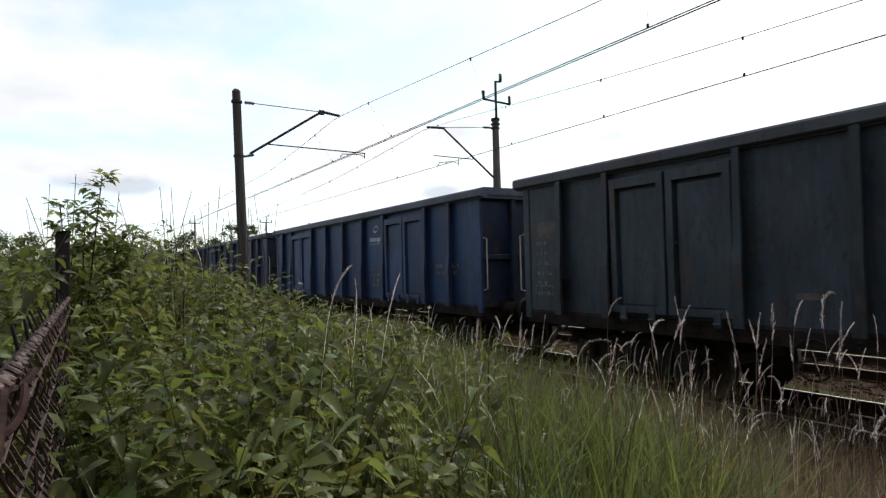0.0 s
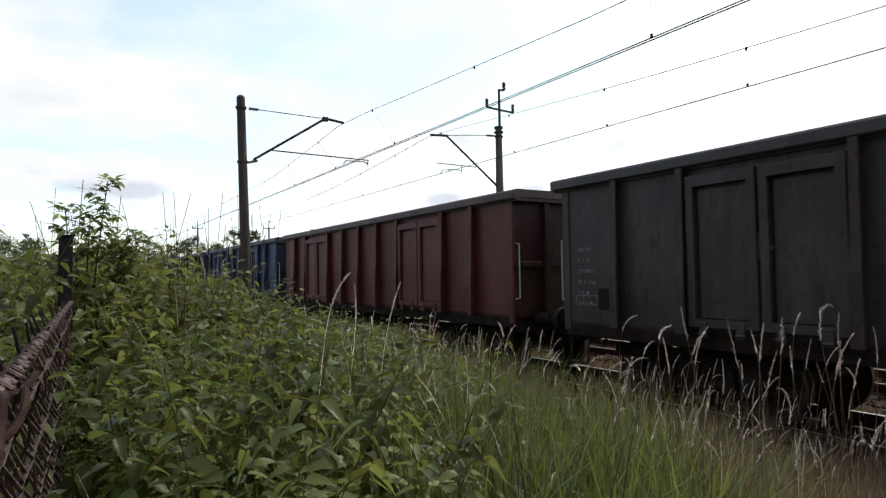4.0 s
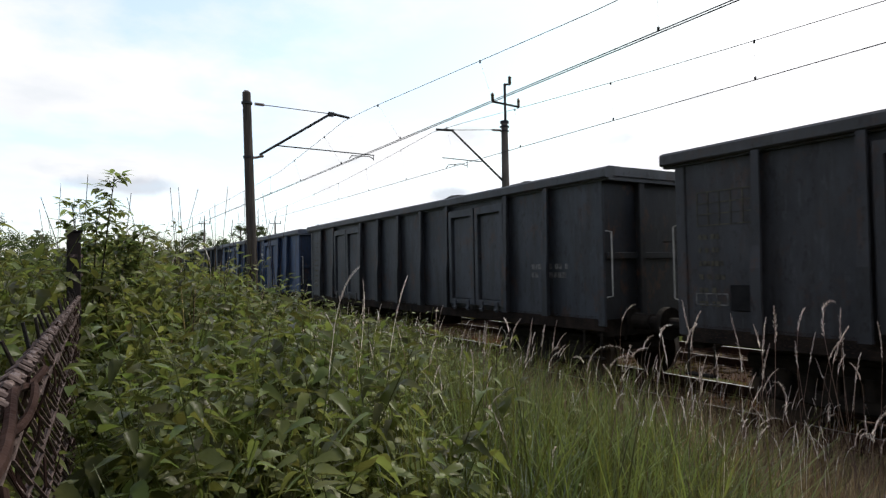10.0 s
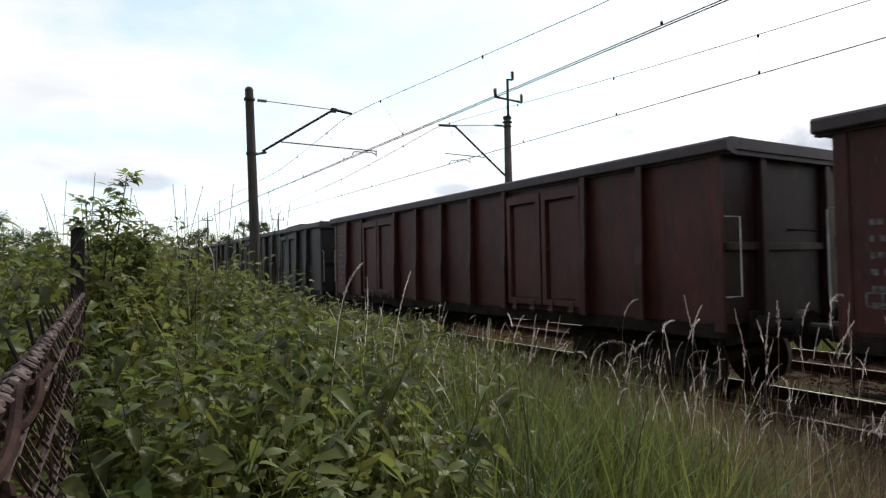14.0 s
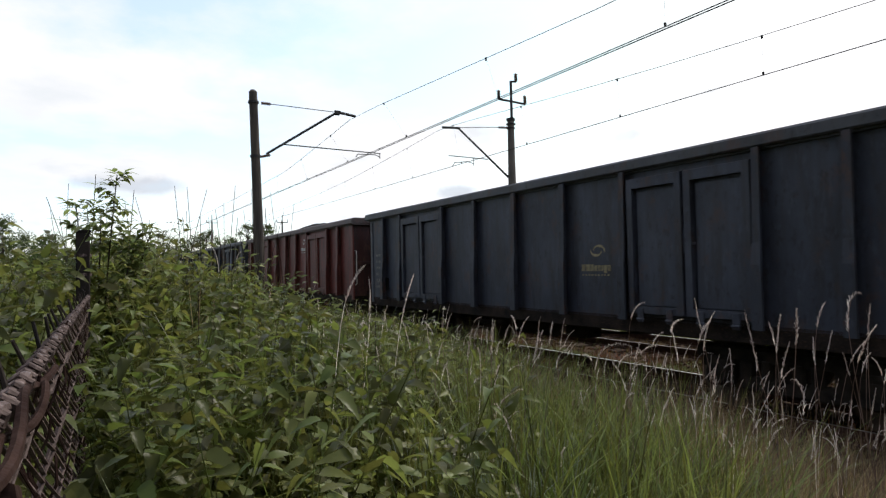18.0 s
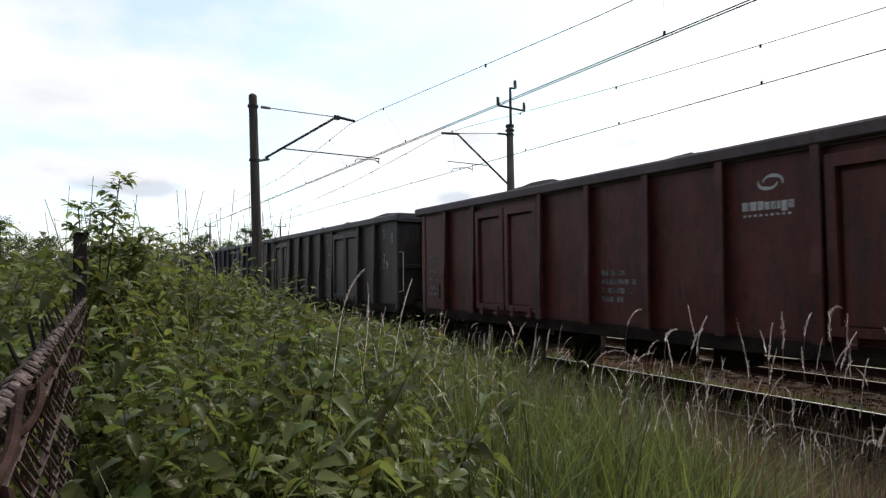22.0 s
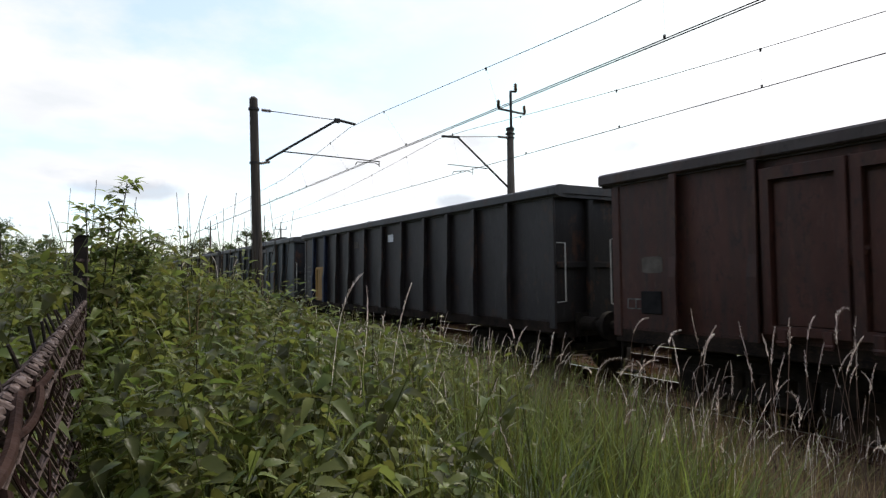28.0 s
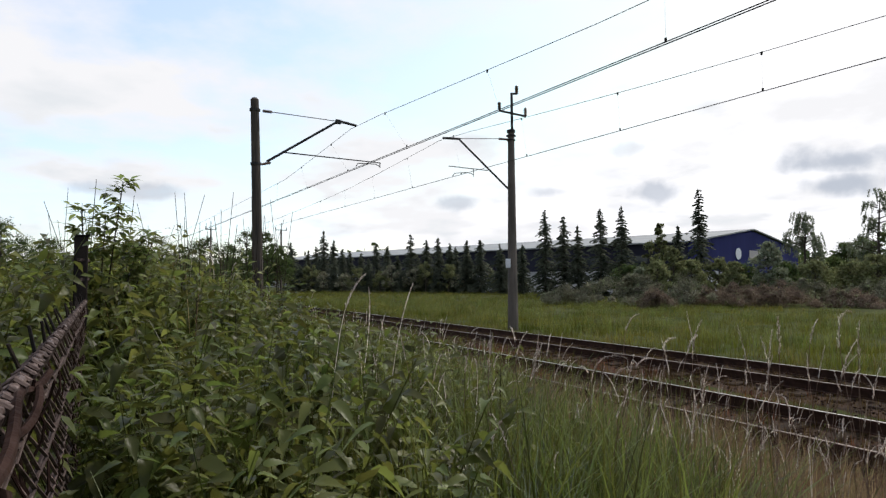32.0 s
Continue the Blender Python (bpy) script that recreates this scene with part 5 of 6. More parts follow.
def seed_stalk(height, rng):
    """Flowering stalk whose feathery head bows over at the tip."""
    lean, curl = rng.uniform(0.0, 0.10), (rng.uniform(0.005, 0.05) if rng.uniform() < 0.7 else rng.uniform(0.05, 0.13))
    head = rng.uniform(0.10, 0.19)

    def axis(s):
        b = max(0.0, (s - 0.80) / 0.20)
        return np.array([lean * height * s ** 3 + curl * b * b, 0.015 * math.sin(3 * s), height * s - 0.75 * curl * b ** 3])
    stalk = strip([axis(s) for s in (0, 0.25, 0.5, 0.7, 0.8, 0.86, 0.92, 0.96, 1.0)], 0.0016)
    v, t, n_ = [], [], 0
    n_spk = 72
    for i in range(n_spk):
        u = i / n_spk
        s = 1 - head / height * (1 - u)
        L = rng.uniform(0.008, 0.014) * (1.15 - 0.5 * u)
        w = L * 0.095
        sv = np.array([(0, 0, 0), (L * 0.5, -w, 0), (L * 0.5, w, 0.0), (L * 0.5, 0, w), (L, 0, 0)])
        st = np.array([(0, 1, 3), (0, 3, 2), (1, 4, 3), (3, 4, 2), (0, 2, 1), (1, 2, 4)])
        up = rng.uniform(0.95, 1.5)
        m = rot_z(rng.uniform(-1.9, 1.9)) @ np.array([[math.cos(up), 0, -math.sin(up)], [0, 1, 0], [math.sin(up), 0, math.cos(up)]])
        off = m @ np.array([rng.uniform(0.0, 0.006) * math.sin(math.pi * (0.15 + 0.8 * u)), 0, 0])
        v.append(sv @ m.T + axis(s) + off)
        t.append(st + n_)
        n_ += 5
    return stalk, (np.concatenate(v), np.concatenate(t))


NETTLES = [nettle(RNG.uniform(0.8, 1.1), RNG, toothed_leaf) for _ in range(12)]
NETTLES_COARSE = [nettle(RNG.uniform(0.8, 1.1), RNG, leaf_shape) for _ in range(10)]
TUFTS = [grass_tuft(15, 0.35, 0.88, 0.0085, RNG, n=5) for _ in range(8)]
FINE_TUFTS = [grass_tuft(18, 0.35, 0.80, 0.0055, RNG, 0.05, n=5) for _ in range(6)]
DRY_TUFTS = [grass_tuft(14, 0.25, 0.68, 0.006, RNG, 0.06) for _ in range(6)]
MEADOW = [grass_tuft(16, 0.14, 0.26 + 0.12 * (i % 4), 0.017, RNG, 0.14 + 0.05 * (i % 3), 2) for i in range(8)]
MEADOW_TALL = [grass_tuft(14, 0.35, 0.75, 0.016, RNG, 0.2, 3) for _ in range(5)]
WEEDS = [grass_tuft(12, 0.06, 0.26, 0.009, RNG, 0.12, 2) for _ in range(6)]
STALKS = [seed_stalk(RNG.uniform(0.9, 1.2), RNG) for _ in range(28)]

SWAY = []        # things that nod in the wind: (object, root, amplitude in degrees, phase)


def veg_top(x, y):
    """Height that the growth on the bank reaches."""
    x, y = float(x), float(y)
    if y < -0.05:
        return 1.55 + 0.38 * float(smooth(-2.4, -4.5, x))
    t = 1.54 - 0.17 * float(smooth(0.9, 2.0, y)) - 0.45 * float(smooth(1.9, 4.0, y)) - 0.46 * float(smooth(4.2, 6.0, y))
    t += 0.13 * float(smooth(-5.0, -9.0, x))
    t += 0.28 * float(smooth(-4.5, -9.0, x)) * (1 - float(smooth(0.19, 0.32, y / max(0.1, -x))))
    t += 0.15 * float(smooth(-3.6, -6.0, x)) * (1 - float(smooth(0.05, 0.15, y / max(0.1, -x))))
    t += 0.14 * float(smooth(-4.2, -5.6, x)) * (1 - float(smooth(0.9, 1.8, y)))
    t -= 0.10 * float(smooth(-3.5, -1.0, x))
    t -= 0.17 * float(smooth(0.35, 0.65, (0.5035 * x + 0.864 * y) / max(0.3, 0.5032 * y - 0.863 * x)))
    return t


def patch(name, label, category, stock, spots, material, amp, fit=1.0, seed=0):
    """One patch of growth, standing on the ground round its own middle."""
    h = Heap()
    cx, cy = np.mean([s[0] for s in spots]), np.mean([s[1] for s in spots])
    cz = float(ground_z(cx, cy))
    rng = np.random.default_rng(seed)
    for x, y in spots:
        v, t = stock[rng.integers(len(stock))]
        z = float(ground_z(x, y)) - 0.02
        size = rng.uniform(0.75, 1.08)
        if fit:
            size = min(2.2, max(0.25, (veg_top(x, y) - z))) * min(1.02, rng.normal(0.82, 0.17)) / fit
            size = max(0.2, size)
        h.add(placed(v, x - cx, y - cy, z - cz, rng.uniform(0, 6.28), rng.normal(0, 0.10), size), t)
    ob = tagged(new(name, h.mesh(name, material)), label, category, group=label, kind="stuff")
    ob.location = (cx, cy, cz)
    if amp:
        SWAY.append((ob, Vector((cx, cy, cz)), amp, rng.uniform(0, 6.28)))
    return ob


def scatter(x0, x1, y0, y1, n_, keep, seed):
    rng = np.random.default_rng(seed)
    out = []
    for _ in range(n_):
        x, y = rng.uniform(x0, x1), rng.uniform(y0, y1)
        if keep(x, y):
            out.append((x, y))
    return out


def cells(spots, size):
    d = {}
    for x, y in spots:
        d.setdefault((math.floor(x / size), math.floor(y / size)), []).append((x, y))
    return d


nettle_spots = scatter(-7, -1.45, 0.10, 3.6, 2700, lambda x, y: y < 0.56 * -x + 0.12 * math.sin(3 * x) and y > 0.04 + 0.015 * abs(x), 21)
nettle_spots += scatter(-3.6, -1.2, 0.9, 2.6, 40, lambda x, y: 0.55 * -x < y < 0.95 * -x and math.hypot(x, y) > 1.9, 41)
nettle_spots += scatter(-6.2, -3.0, 1.6, 3.2, 230, lambda x, y: 0.5 * -x < y < 0.72 * -x, 42)
nettle_spots += scatter(-4.8, -4.2, -0.02, 0.08, 34, lambda x, y: True, 43)
nettle_spots += scatter(-8.5, -5.2, 0.1, 1.6, 260, lambda x, y: True, 44)
nettle_spots += scatter(-17, -7, 0.15, 5.0, 1300, lambda x, y: y < 0.46 * -x, 22)
nettle_spots += scatter(-11, -2.2, -2.8, -0.18, 1700, lambda x, y: True, 23)
nettle_spots += scatter(-9, -3.5, 1.6, 5.2, 170, lambda x, y: 0.45 * -x < y < 0.75 * -x, 28)
for i, (key, spots) in enumerate(sorted(cells(nettle_spots, 1.0).items())):
    patch("nettle_patch", "dense green stinging nettles on the bank", "nettles", NETTLES if key[0] > -4 and key[1] >= 0 else NETTLES_COARSE, spots, M_nettle, 1.0, 0.95, i)

grass_spots = scatter(-16, 2.2, 0.9, 6.5, 5600, lambda x, y: y > 0.36 * -x + 0.15 * math.sin(2 * x) and not (y < 1.2 and x > -1.2), 24)
# dense sward close by; it gives way to straw on the slope down to the ballast
sward_rng = np.random.default_rng(36)
grass_spots += scatter(-4.5, 0.6, 1.2, 3.6, 1300, lambda x, y: y > 0.62 * -x and math.hypot(x, y) > 1.75, 30)
bare_spots = []
for x, y in list(grass_spots):
    over = y - (2.10 - 0.30 * x) - 0.25 * math.sin(2.1 * x + 0.7) - 0.15 * math.sin(5.3 * x)
    if over > 0 and sward_rng.uniform() > 0.22 * math.exp(-over):
        bare_spots.append((x, y))
kept = set(bare_spots)
grass_spots = [q for q in grass_spots if q not in kept]
grass_spots += scatter(-12, -1.6, 0.1, 3.5, 800, lambda x, y: y < 0.45 * -x, 29)
for i, (key, spots) in enumerate(sorted(cells(grass_spots, 1.2).items())):
    patch("grass_patch", "tall green grass on the bank", "grass", TUFTS, spots, M_grass, 1.2, 0.72, 100 + i)

# pale blue-green tussocks between the nettles and the grass
silver_spots = scatter(-3.4, -0.9, 0.7, 2.4, 420, lambda x, y: 0.52 * -x < y < 0.86 * -x and 1.8 < math.hypot(x, y) < 3.2, 34)
for i, (key, spots) in enumerate(sorted(cells(silver_spots, 1.0).items())):
    patch("silver_grass_patch", "pale blue-green tussock grass beside the nettles", "grass", FINE_TUFTS, spots, M_silver, 1.2, 0.86, 180 + i)

dry_spots = scatter(-16, 2.2, 3.6, 6.9, 2000, lambda x, y: RNG.uniform() < 0.25 + 0.75 * (x > -5.0) * (y > 4.4), 25)
dry_spots += [q for i, q in enumerate(bare_spots) if i % 3 == 0]
straw_rng = np.random.default_rng(33)
for _ in range(800):
    dep, b = straw_rng.uniform(2.6, 6.0), 0.34 + 0.55 * straw_rng.uniform() ** 0.6
    x, y = -0.863 * dep + 0.5035 * b * dep, 0.5032 * dep + 0.864 * b * dep
    if y < 6.4:
        dry_spots.append((x, y))
for i, (key, spots) in enumerate(sorted(cells(dry_spots, 1.5).items())):
    patch("dry_grass_patch", "straw-coloured dry grass beside the ballast", "dry grass", DRY_TUFTS, spots, M_dry, 1.0, 0.62, 200 + i)

weed_spots = scatter(-45, 3, 5.9, 13.6, 7500, lambda x, y: min(abs(y - TRACK_1), abs(y - TRACK_2)) < 0.62 or min(abs(y - TRACK_1), abs(y - TRACK_2)) > 0.9, 26)
patch("trackside_weeds", "low brown and green weeds growing through the ballast", "weeds", WEEDS, weed_spots, M_weed, 0, False, 300)

red_spots = scatter(-16, 2, 7.3, 10.9, 900, lambda x, y: (abs(y - TRACK_1) < 0.6 or y > 9.0) and math.sin(1.7 * x) + math.sin(2.3 * y + x) > 0.4, 45)
red_spots += scatter(-6, 2, 5.6, 7.0, 160, lambda x, y: True, 46)
patch("red_weeds", "reddish sorrel growing between the rails", "weeds", WEEDS, red_spots, M_redweed, 0, False, 303)

meadow_spots = []
mr = np.random.default_rng(27)
for _ in range(13000):
    x = -mr.uniform(0, 1) ** 1.2 * 115 + 6
    y = 14.0 + mr.uniform(0, 1) ** 1.4 * 46
    if y < 14 + 0.45 * (6 - x) + 16:
        meadow_spots.append((x, y))
patch("meadow_grass", "bright green meadow grass beyond the tracks", "meadow", MEADOW, meadow_spots, M_meadow, 0, False, 301)

clump_spots = [(x, y) for x, y in scatter(-60, 5, 14.6, 36, 5200, lambda x, y: math.sin(0.9 * x + 0.7 * math.sin(y)) + math.sin(0.8 * y - 0.4 * x) > 0.45 and y < 15 + 0.5 * (6 - x) + 8, 47)]
patch("grass_clumps", "taller rank grass clumps in the meadow", "meadow", MEADOW_TALL, clump_spots, M_grass, 0, False, 304)

# flowering grasses that stand out against the train
stalk_rng = np.random.default_rng(31)
for i in range(310):
    if i < 95:      # the tall ones close by
        dep, b = stalk_rng.uniform(2.3, 4.4), 0.04 + 0.76 * stalk_rng.uniform() ** 0.8
        x, y = -0.863 * dep + 0.5035 * b * dep, 0.5032 * dep + 0.864 * b * dep
        top = 1.851 - dep * (stalk_rng.uniform(0.05, 0.26) if b > 0.2 else stalk_rng.uniform(0.11, 0.30))
    elif i < 235:
        dep, b = stalk_rng.uniform(3.0, 6.5), stalk_rng.uniform(-0.06, 0.80)
        x, y = -0.863 * dep + 0.5035 * b * dep, 0.5032 * dep + 0.864 * b * dep
        top = veg_top(x, min(y, 5.5)) + stalk_rng.uniform(0.0, 0.28)
    else:
        x, y = stalk_rng.uniform(-10, -5.5), stalk_rng.uniform(2.6, 5.0)
        top = veg_top(x, y) + stalk_rng.uniform(0.02, 0.22)
    if y > 6.2:
        y = 6.2 - stalk_rng.uniform(0, 0.8)
    z = float(ground_z(x, y))
    (sv, st), (hv, ht) = STALKS[i % len(STALKS)]
    size = max(0.35, (top - z) / hv[:, 2].max())
    m = rot_z(stalk_rng.normal(0.9, 1.2)) @ rot_x(stalk_rng.normal(0, 0.12)) * size
    root = tagged(new("flowering_grass"), "tall grass stalk with a pale feathery seed head", "grass stalk", group="flowering grasses")
    child("stalk", mesh_np("stalk", sv @ m.T, st, M_stalk), root)
    child("seed_head", mesh_np("seed_head", hv @ m.T, ht, M_seed), root, "pale straw-coloured seed head")
    root.location = (x, y, z)
    SWAY.append((root, Vector((x, y, z)), stalk_rng.uniform(2.0, 4.5), x * 1.3 + y))

# smaller flowering grasses along the edge of the bank, joined
edge_spots = []
er = np.random.default_rng(35)
for _ in range(170):
    x = er.uniform(-15, -2.5)
    edge_spots.append((x, er.uniform(0.30, 0.62) * -x if x > -8 else er.uniform(2.4, 5.2)))
edge_spots = [(x, min(y, 5.6)) for x, y in edge_spots]
for _ in range(55):
    dep, b = er.uniform(2.6, 4.8), er.uniform(0.38, 0.78)
    x, y = -0.863 * dep + 0.5035 * b * dep, 0.5032 * dep + 0.864 * b * dep
    if y < 5.8:
        edge_spots.append((x, y))
# rank dry growth on the crown of the bank
crown_spots = scatter(-10.5, -5.0, 0.2, 3.4, 420, lambda x, y: 0.03 < y / -x < 0.36, 48)
for i, (key, spots) in enumerate(sorted(cells(crown_spots, 1.8).items())):
    patch("dry_grass_patch", "pale dry grass standing among the nettles", "dry grass", DRY_TUFTS, spots, M_dry, 1.2, 0.60, 560 + i)
edge_spots += crown_spots[:30]
HEADS = []
for (sv, st), (hv, ht) in STALKS:
    HEADS.append((np.concatenate([sv, hv]), np.concatenate([st, ht + len(sv)])))
for i, (key, spots) in enumerate(sorted(cells(edge_spots, 1.6).items())):
    patch("fine_grass_patch", "fine flowering grasses with pale seed heads", "grass", HEADS, spots, M_seed, 2.0, 0.90, 500 + i)

# dark dead stems standing in the growth
ds = np.random.default_rng(61)
for i in range(34):
    dep, b = ds.uniform(3.2, 7.5), ds.uniform(-0.42, 0.55)
    x, y = -0.863 * dep + 0.5035 * b * dep, 0.5032 * dep + 0.864 * b * dep
    if y > 6.0:
        continue
    z = float(ground_z(x, y))
    top = veg_top(x, y) + ds.uniform(-0.05, 0.22)
    lean = ds.normal(0, 0.03, 2)
    hgt = top - z
    h = Heap()
    stem = lambda s: np.array([lean[0] * s * s * 3, lean[1] * s * s * 3, s * hgt])
    h.add(*strip([stem(s) for s in np.linspace(0, 1, 6)], 0.0045))
    for _ in range(5):
        s, a = ds.uniform(0.5, 1.0), ds.uniform(0, 6.28)
        h.add(*strip([stem(s), stem(s) + np.array([0.05 * math.cos(a), 0.05 * math.sin(a), 0.06])], 0.0022))
    ob = tagged(new("dead_stalk", h.mesh("dead_stalk", M_deadstem)), "dark dead stalk standing among the nettles", "dead stalk", group="dead stalks")
    ob.location = (x, y, z)
    SWAY.append((ob, Vector((x, y, z)), 0.8, i))

# dry reed stalks on the bank
reed_rng = np.random.default_rng(71)
REEDS = []
for _ in range(26):
    dep, b = reed_rng.uniform(6.0, 9.0), reed_rng.uniform(-0.62, -0.29)
    REEDS.append((-0.863 * dep + 0.5035 * b * dep, 0.5032 * dep + 0.864 * b * dep, EYE[2] + dep * reed_rng.uniform(0.05, 0.145)))
for i, (x, y, top) in enumerate(REEDS + list(((-6.2, 0.02, 2.72), (-6.6, 0.10, 2.55), (-7.0, 0.95, 2.75), (-7.2, 1.35, 2.80), (-7.6, 1.42, 2.62), (-7.4, 1.72, 2.55),
                                 (-8.0, 2.25, 2.85), (-8.3, 2.30, 2.72), (-6.0, 0.28, 2.6), (-7.9, 1.1, 2.5), (-6.3, -0.05, 2.4), (-7.7, 2.02, 2.6), (-7.5, 2.15, 2.45), (-8.2, 2.0, 2.7), (-7.1, 1.75, 2.4)))):
    z = float(ground_z(x, y))
    rng = np.random.default_rng(400 + i)
    lean = rng.normal(0, 0.05, 2)
    pts = [(lean[0] * s * s * 3, lean[1] * s * s * 3, s * (top - z)) for s in np.linspace(0, 1, 6)]
    ob = tagged(new("reed_stalk", mesh_np("reed_stalk", *strip(pts, 0.0075), M_deadstem)), "thin dry reed stalk rising above the nettles", "reed", group="reed stalks")
    ob.location = (x, y, z)
    SWAY.append((ob, Vector((x, y, z)), 1.2, i))


def leafy(name, label, base, height, stems, n_leaves, leaf_len, material, seed, amp):
    """Young tree: a few slender stems with feathered leaves."""
    rng = np.random.default_rng(seed)
    root = tagged(new(name), label, "sapling")
    hs, hl = Heap(), Heap()
    for dx, dy, top in stems:
        axis = lambda s: np.array([dx * s ** 1.5, dy * s ** 1.5, top * height * s])
        hs.add(*strip([axis(s) for s in np.linspace(0, 1, 7)], 0.011, 5))
        for i in range(n_leaves):
            s = 0.70 + 0.30 * (i + rng.uniform()) / n_leaves
            a = rng.uniform(0, 6.28)
            tw = 0.22 * rng.uniform(0.5, 1.2) * (1.15 - 0.5 * s)
            end = axis(s) + np.array([tw * math.cos(a), tw * math.sin(a), tw * rng.uniform(0.2, 0.9)])
            hs.add(*strip([axis(s), end], 0.0025))
            for k in range(7):
                u = 0.3 + 0.7 * (k // 2) / 3
                p0 = axis(s) + (end - axis(s)) * u
                lv, lt = leaf_shape(leaf_len * rng.uniform(0.7, 1.1), leaf_len * 0.45, 0.25, 0.15)
                side = a if k == 6 else a + (1.1 if k % 2 else -1.1)
                q = rng.uniform(-0.5, 0.6)
                m = rot_z(side) @ np.array([[math.cos(q), 0, -math.sin(q)], [0, 1, 0], [math.sin(q), 0, math.cos(q)]])
                hl.add(lv @ m.T + p0, lt)
    child("stem", hs.mesh("stem", M_bark), root)
    child("leaves", hl.mesh("leaves", material), root)
    root.location = base
    SWAY.append((root, Vector(base), amp, 0.7))
    return root


SAPLING = leafy("sapling", "slender young ash tree swaying above the nettles", (-5.87, 0.09, 0.3), 2.36,
      ((0.05, 0.20, 1.0), (0.1, -0.10, 0.90), (0.0, 0.46, 0.82), (-0.1, 0.08, 0.88), (0.1, 0.32, 0.78)), 24, 0.100, M_leaflight, 51, 3.0)

# ---------- background ----------


def leaf_cloud(h, centre, radius, n_, size, rng):
    p = rng.normal(0, 1, (n_, 3))
    p /= np.linalg.norm(p, axis=1)[:, None]
    p *= radius * np.clip(0.72 + 0.30 * rng.normal(0, 1, (n_, 1)), 0.05, 1.7)
    p[:, 2] *= 0.8
    a, b = rng.normal(0, 1, (n_, 3)), rng.normal(0, 1, (n_, 3))
    a *= size / np.linalg.norm(a, axis=1)[:, None]
    b *= 0.6 * size / np.linalg.norm(b, axis=1)[:, None]
    c = np.asarray(centre) + p
    v = np.stack([c - a, c + b, c + a, c - b], 1).reshape(-1, 3)
    i = np.arange(n_)[:, None] * 4
    t = np.concatenate([i + (0, 1, 2), i + (0, 2, 3)])
    h.add(v, t)


def build_tree(name, label, base, height, width, seed, material, leaf_size=0.28, n_clumps=26, per=130, group="trees", weeping=0.0):
    rng = np.random.default_rng(seed)
    root = tagged(new(name), label, "tree", group=group)
    bm = bmesh.new()
    tube(bm, (0, 0, -0.3), (0, 0, height * 0.55), 0.022 * height, 0.012 * height, 8)
    tube(bm, (0, 0, height * 0.55), (0.05 * width, 0, height * 0.92), 0.012 * height, 0.003 * height, 6)
    h = Heap()
    for i in range(n_clumps):
        s = rng.uniform(0.16, 1.0)
        r = width * 0.5 * (math.sin(math.pi * min(1, 0.15 + s * 0.85)) * 0.8 + 0.2) * rng.uniform(0.5, 1.0)
        a = rng.uniform(0, 6.28)
        c = Vector((r * math.cos(a), r * math.sin(a), height * (0.12 + 0.86 * s) - weeping * r))
        tube(bm, (0, 0, min(height * 0.9, max(height * 0.1, c.z - 0.35 * r))), c, 0.006 * height, 0.002 * height, 5)
        leaf_cloud(h, c, width * (rng.uniform(0.03, 0.08) if weeping else rng.uniform(0.05, 0.17)), int(per * rng.uniform(0.4, 1.3)), leaf_size * rng.uniform(0.6, 1.1), rng)
        if weeping:
            for _ in range(5):
                q = c + Vector((rng.normal(0, 0.35), rng.normal(0, 0.35), 0.2))
                for k in range(int(rng.integers(5, 13))):
                    leaf_cloud(h, (q.x + 0.03 * k * (1 if q.x > 0 else -1), q.y, q.z - 0.12 * k), 0.15 * (1 - 0.04 * k), 11, leaf_size * 0.7, rng)
    part("trunk", bm, M_bark, root)
    child("crown", h.mesh("crown", material), root)
    root.location = base
    return root


def build_spruce(base, height, width, seed, bare=0.0):
    """Narrow spruce: whorls of drooping boughs, thinning to a spire."""
    rng = np.random.default_rng(seed)
    root = tagged(new("spruce"), "dark narrow spruce in the row before the hall", "spruce tree", group="spruce row")
    bm = bmesh.new()
    tube(bm, (0, 0, -0.3), (0, 0, height), 0.016 * height, 0.01, 7)
    part("trunk", bm, M_bark, root)
    h = Heap()
    z = height * (0.04 + bare)
    while z < height * 0.985:
        s = z / height
        reach = width * 0.5 * (min(1.0, 1.35 * (1 - s))) ** 0.8 * rng.uniform(0.78, 1.12) + 0.08
        for k in range(rng.integers(5, 9) if s < 0.85 else 4):
            a = rng.uniform(0, 6.28)
            L = reach * rng.uniform(0.35, 1.35)
            n_ = max(4, int(L * 11))
            u = (np.arange(n_) + rng.uniform(0, 1, n_)) / n_
            r = u * L
            zz = z + L * (0.16 * u - 0.42 * u * u) + rng.normal(0, 0.03, n_)
            c = np.stack([r * math.cos(a), r * math.sin(a), zz], 1)
            wd = rng.uniform(0.08, 0.17) * (1.1 - 0.7 * u)[:, None]
            side = np.array([-math.sin(a), math.cos(a), 0]) * wd
            fwd = np.array([math.cos(a), math.sin(a), -0.3]) * (0.22 * L / max(L, 0.4))
            drop = np.stack([np.zeros(n_), np.zeros(n_), -rng.uniform(0.05, 0.22, n_)], 1)
            v = np.stack([c - side + drop, c + fwd * 1.1, c + side + drop, c - fwd * 0.5], 1).reshape(-1, 3)
            i = np.arange(n_)[:, None] * 4
            h.add(v, np.concatenate([i + (0, 1, 3), i + (3, 1, 2)]))
        z += height * rng.uniform(0.015, 0.024)
    child("crown", h.mesh("crown", M_spruce), root)
    root.location = base
    return root


RIGHT, FWD = Vector((0.5035, 0.864, 0.0)), Vector((-0.863, 0.5032, 0.0))


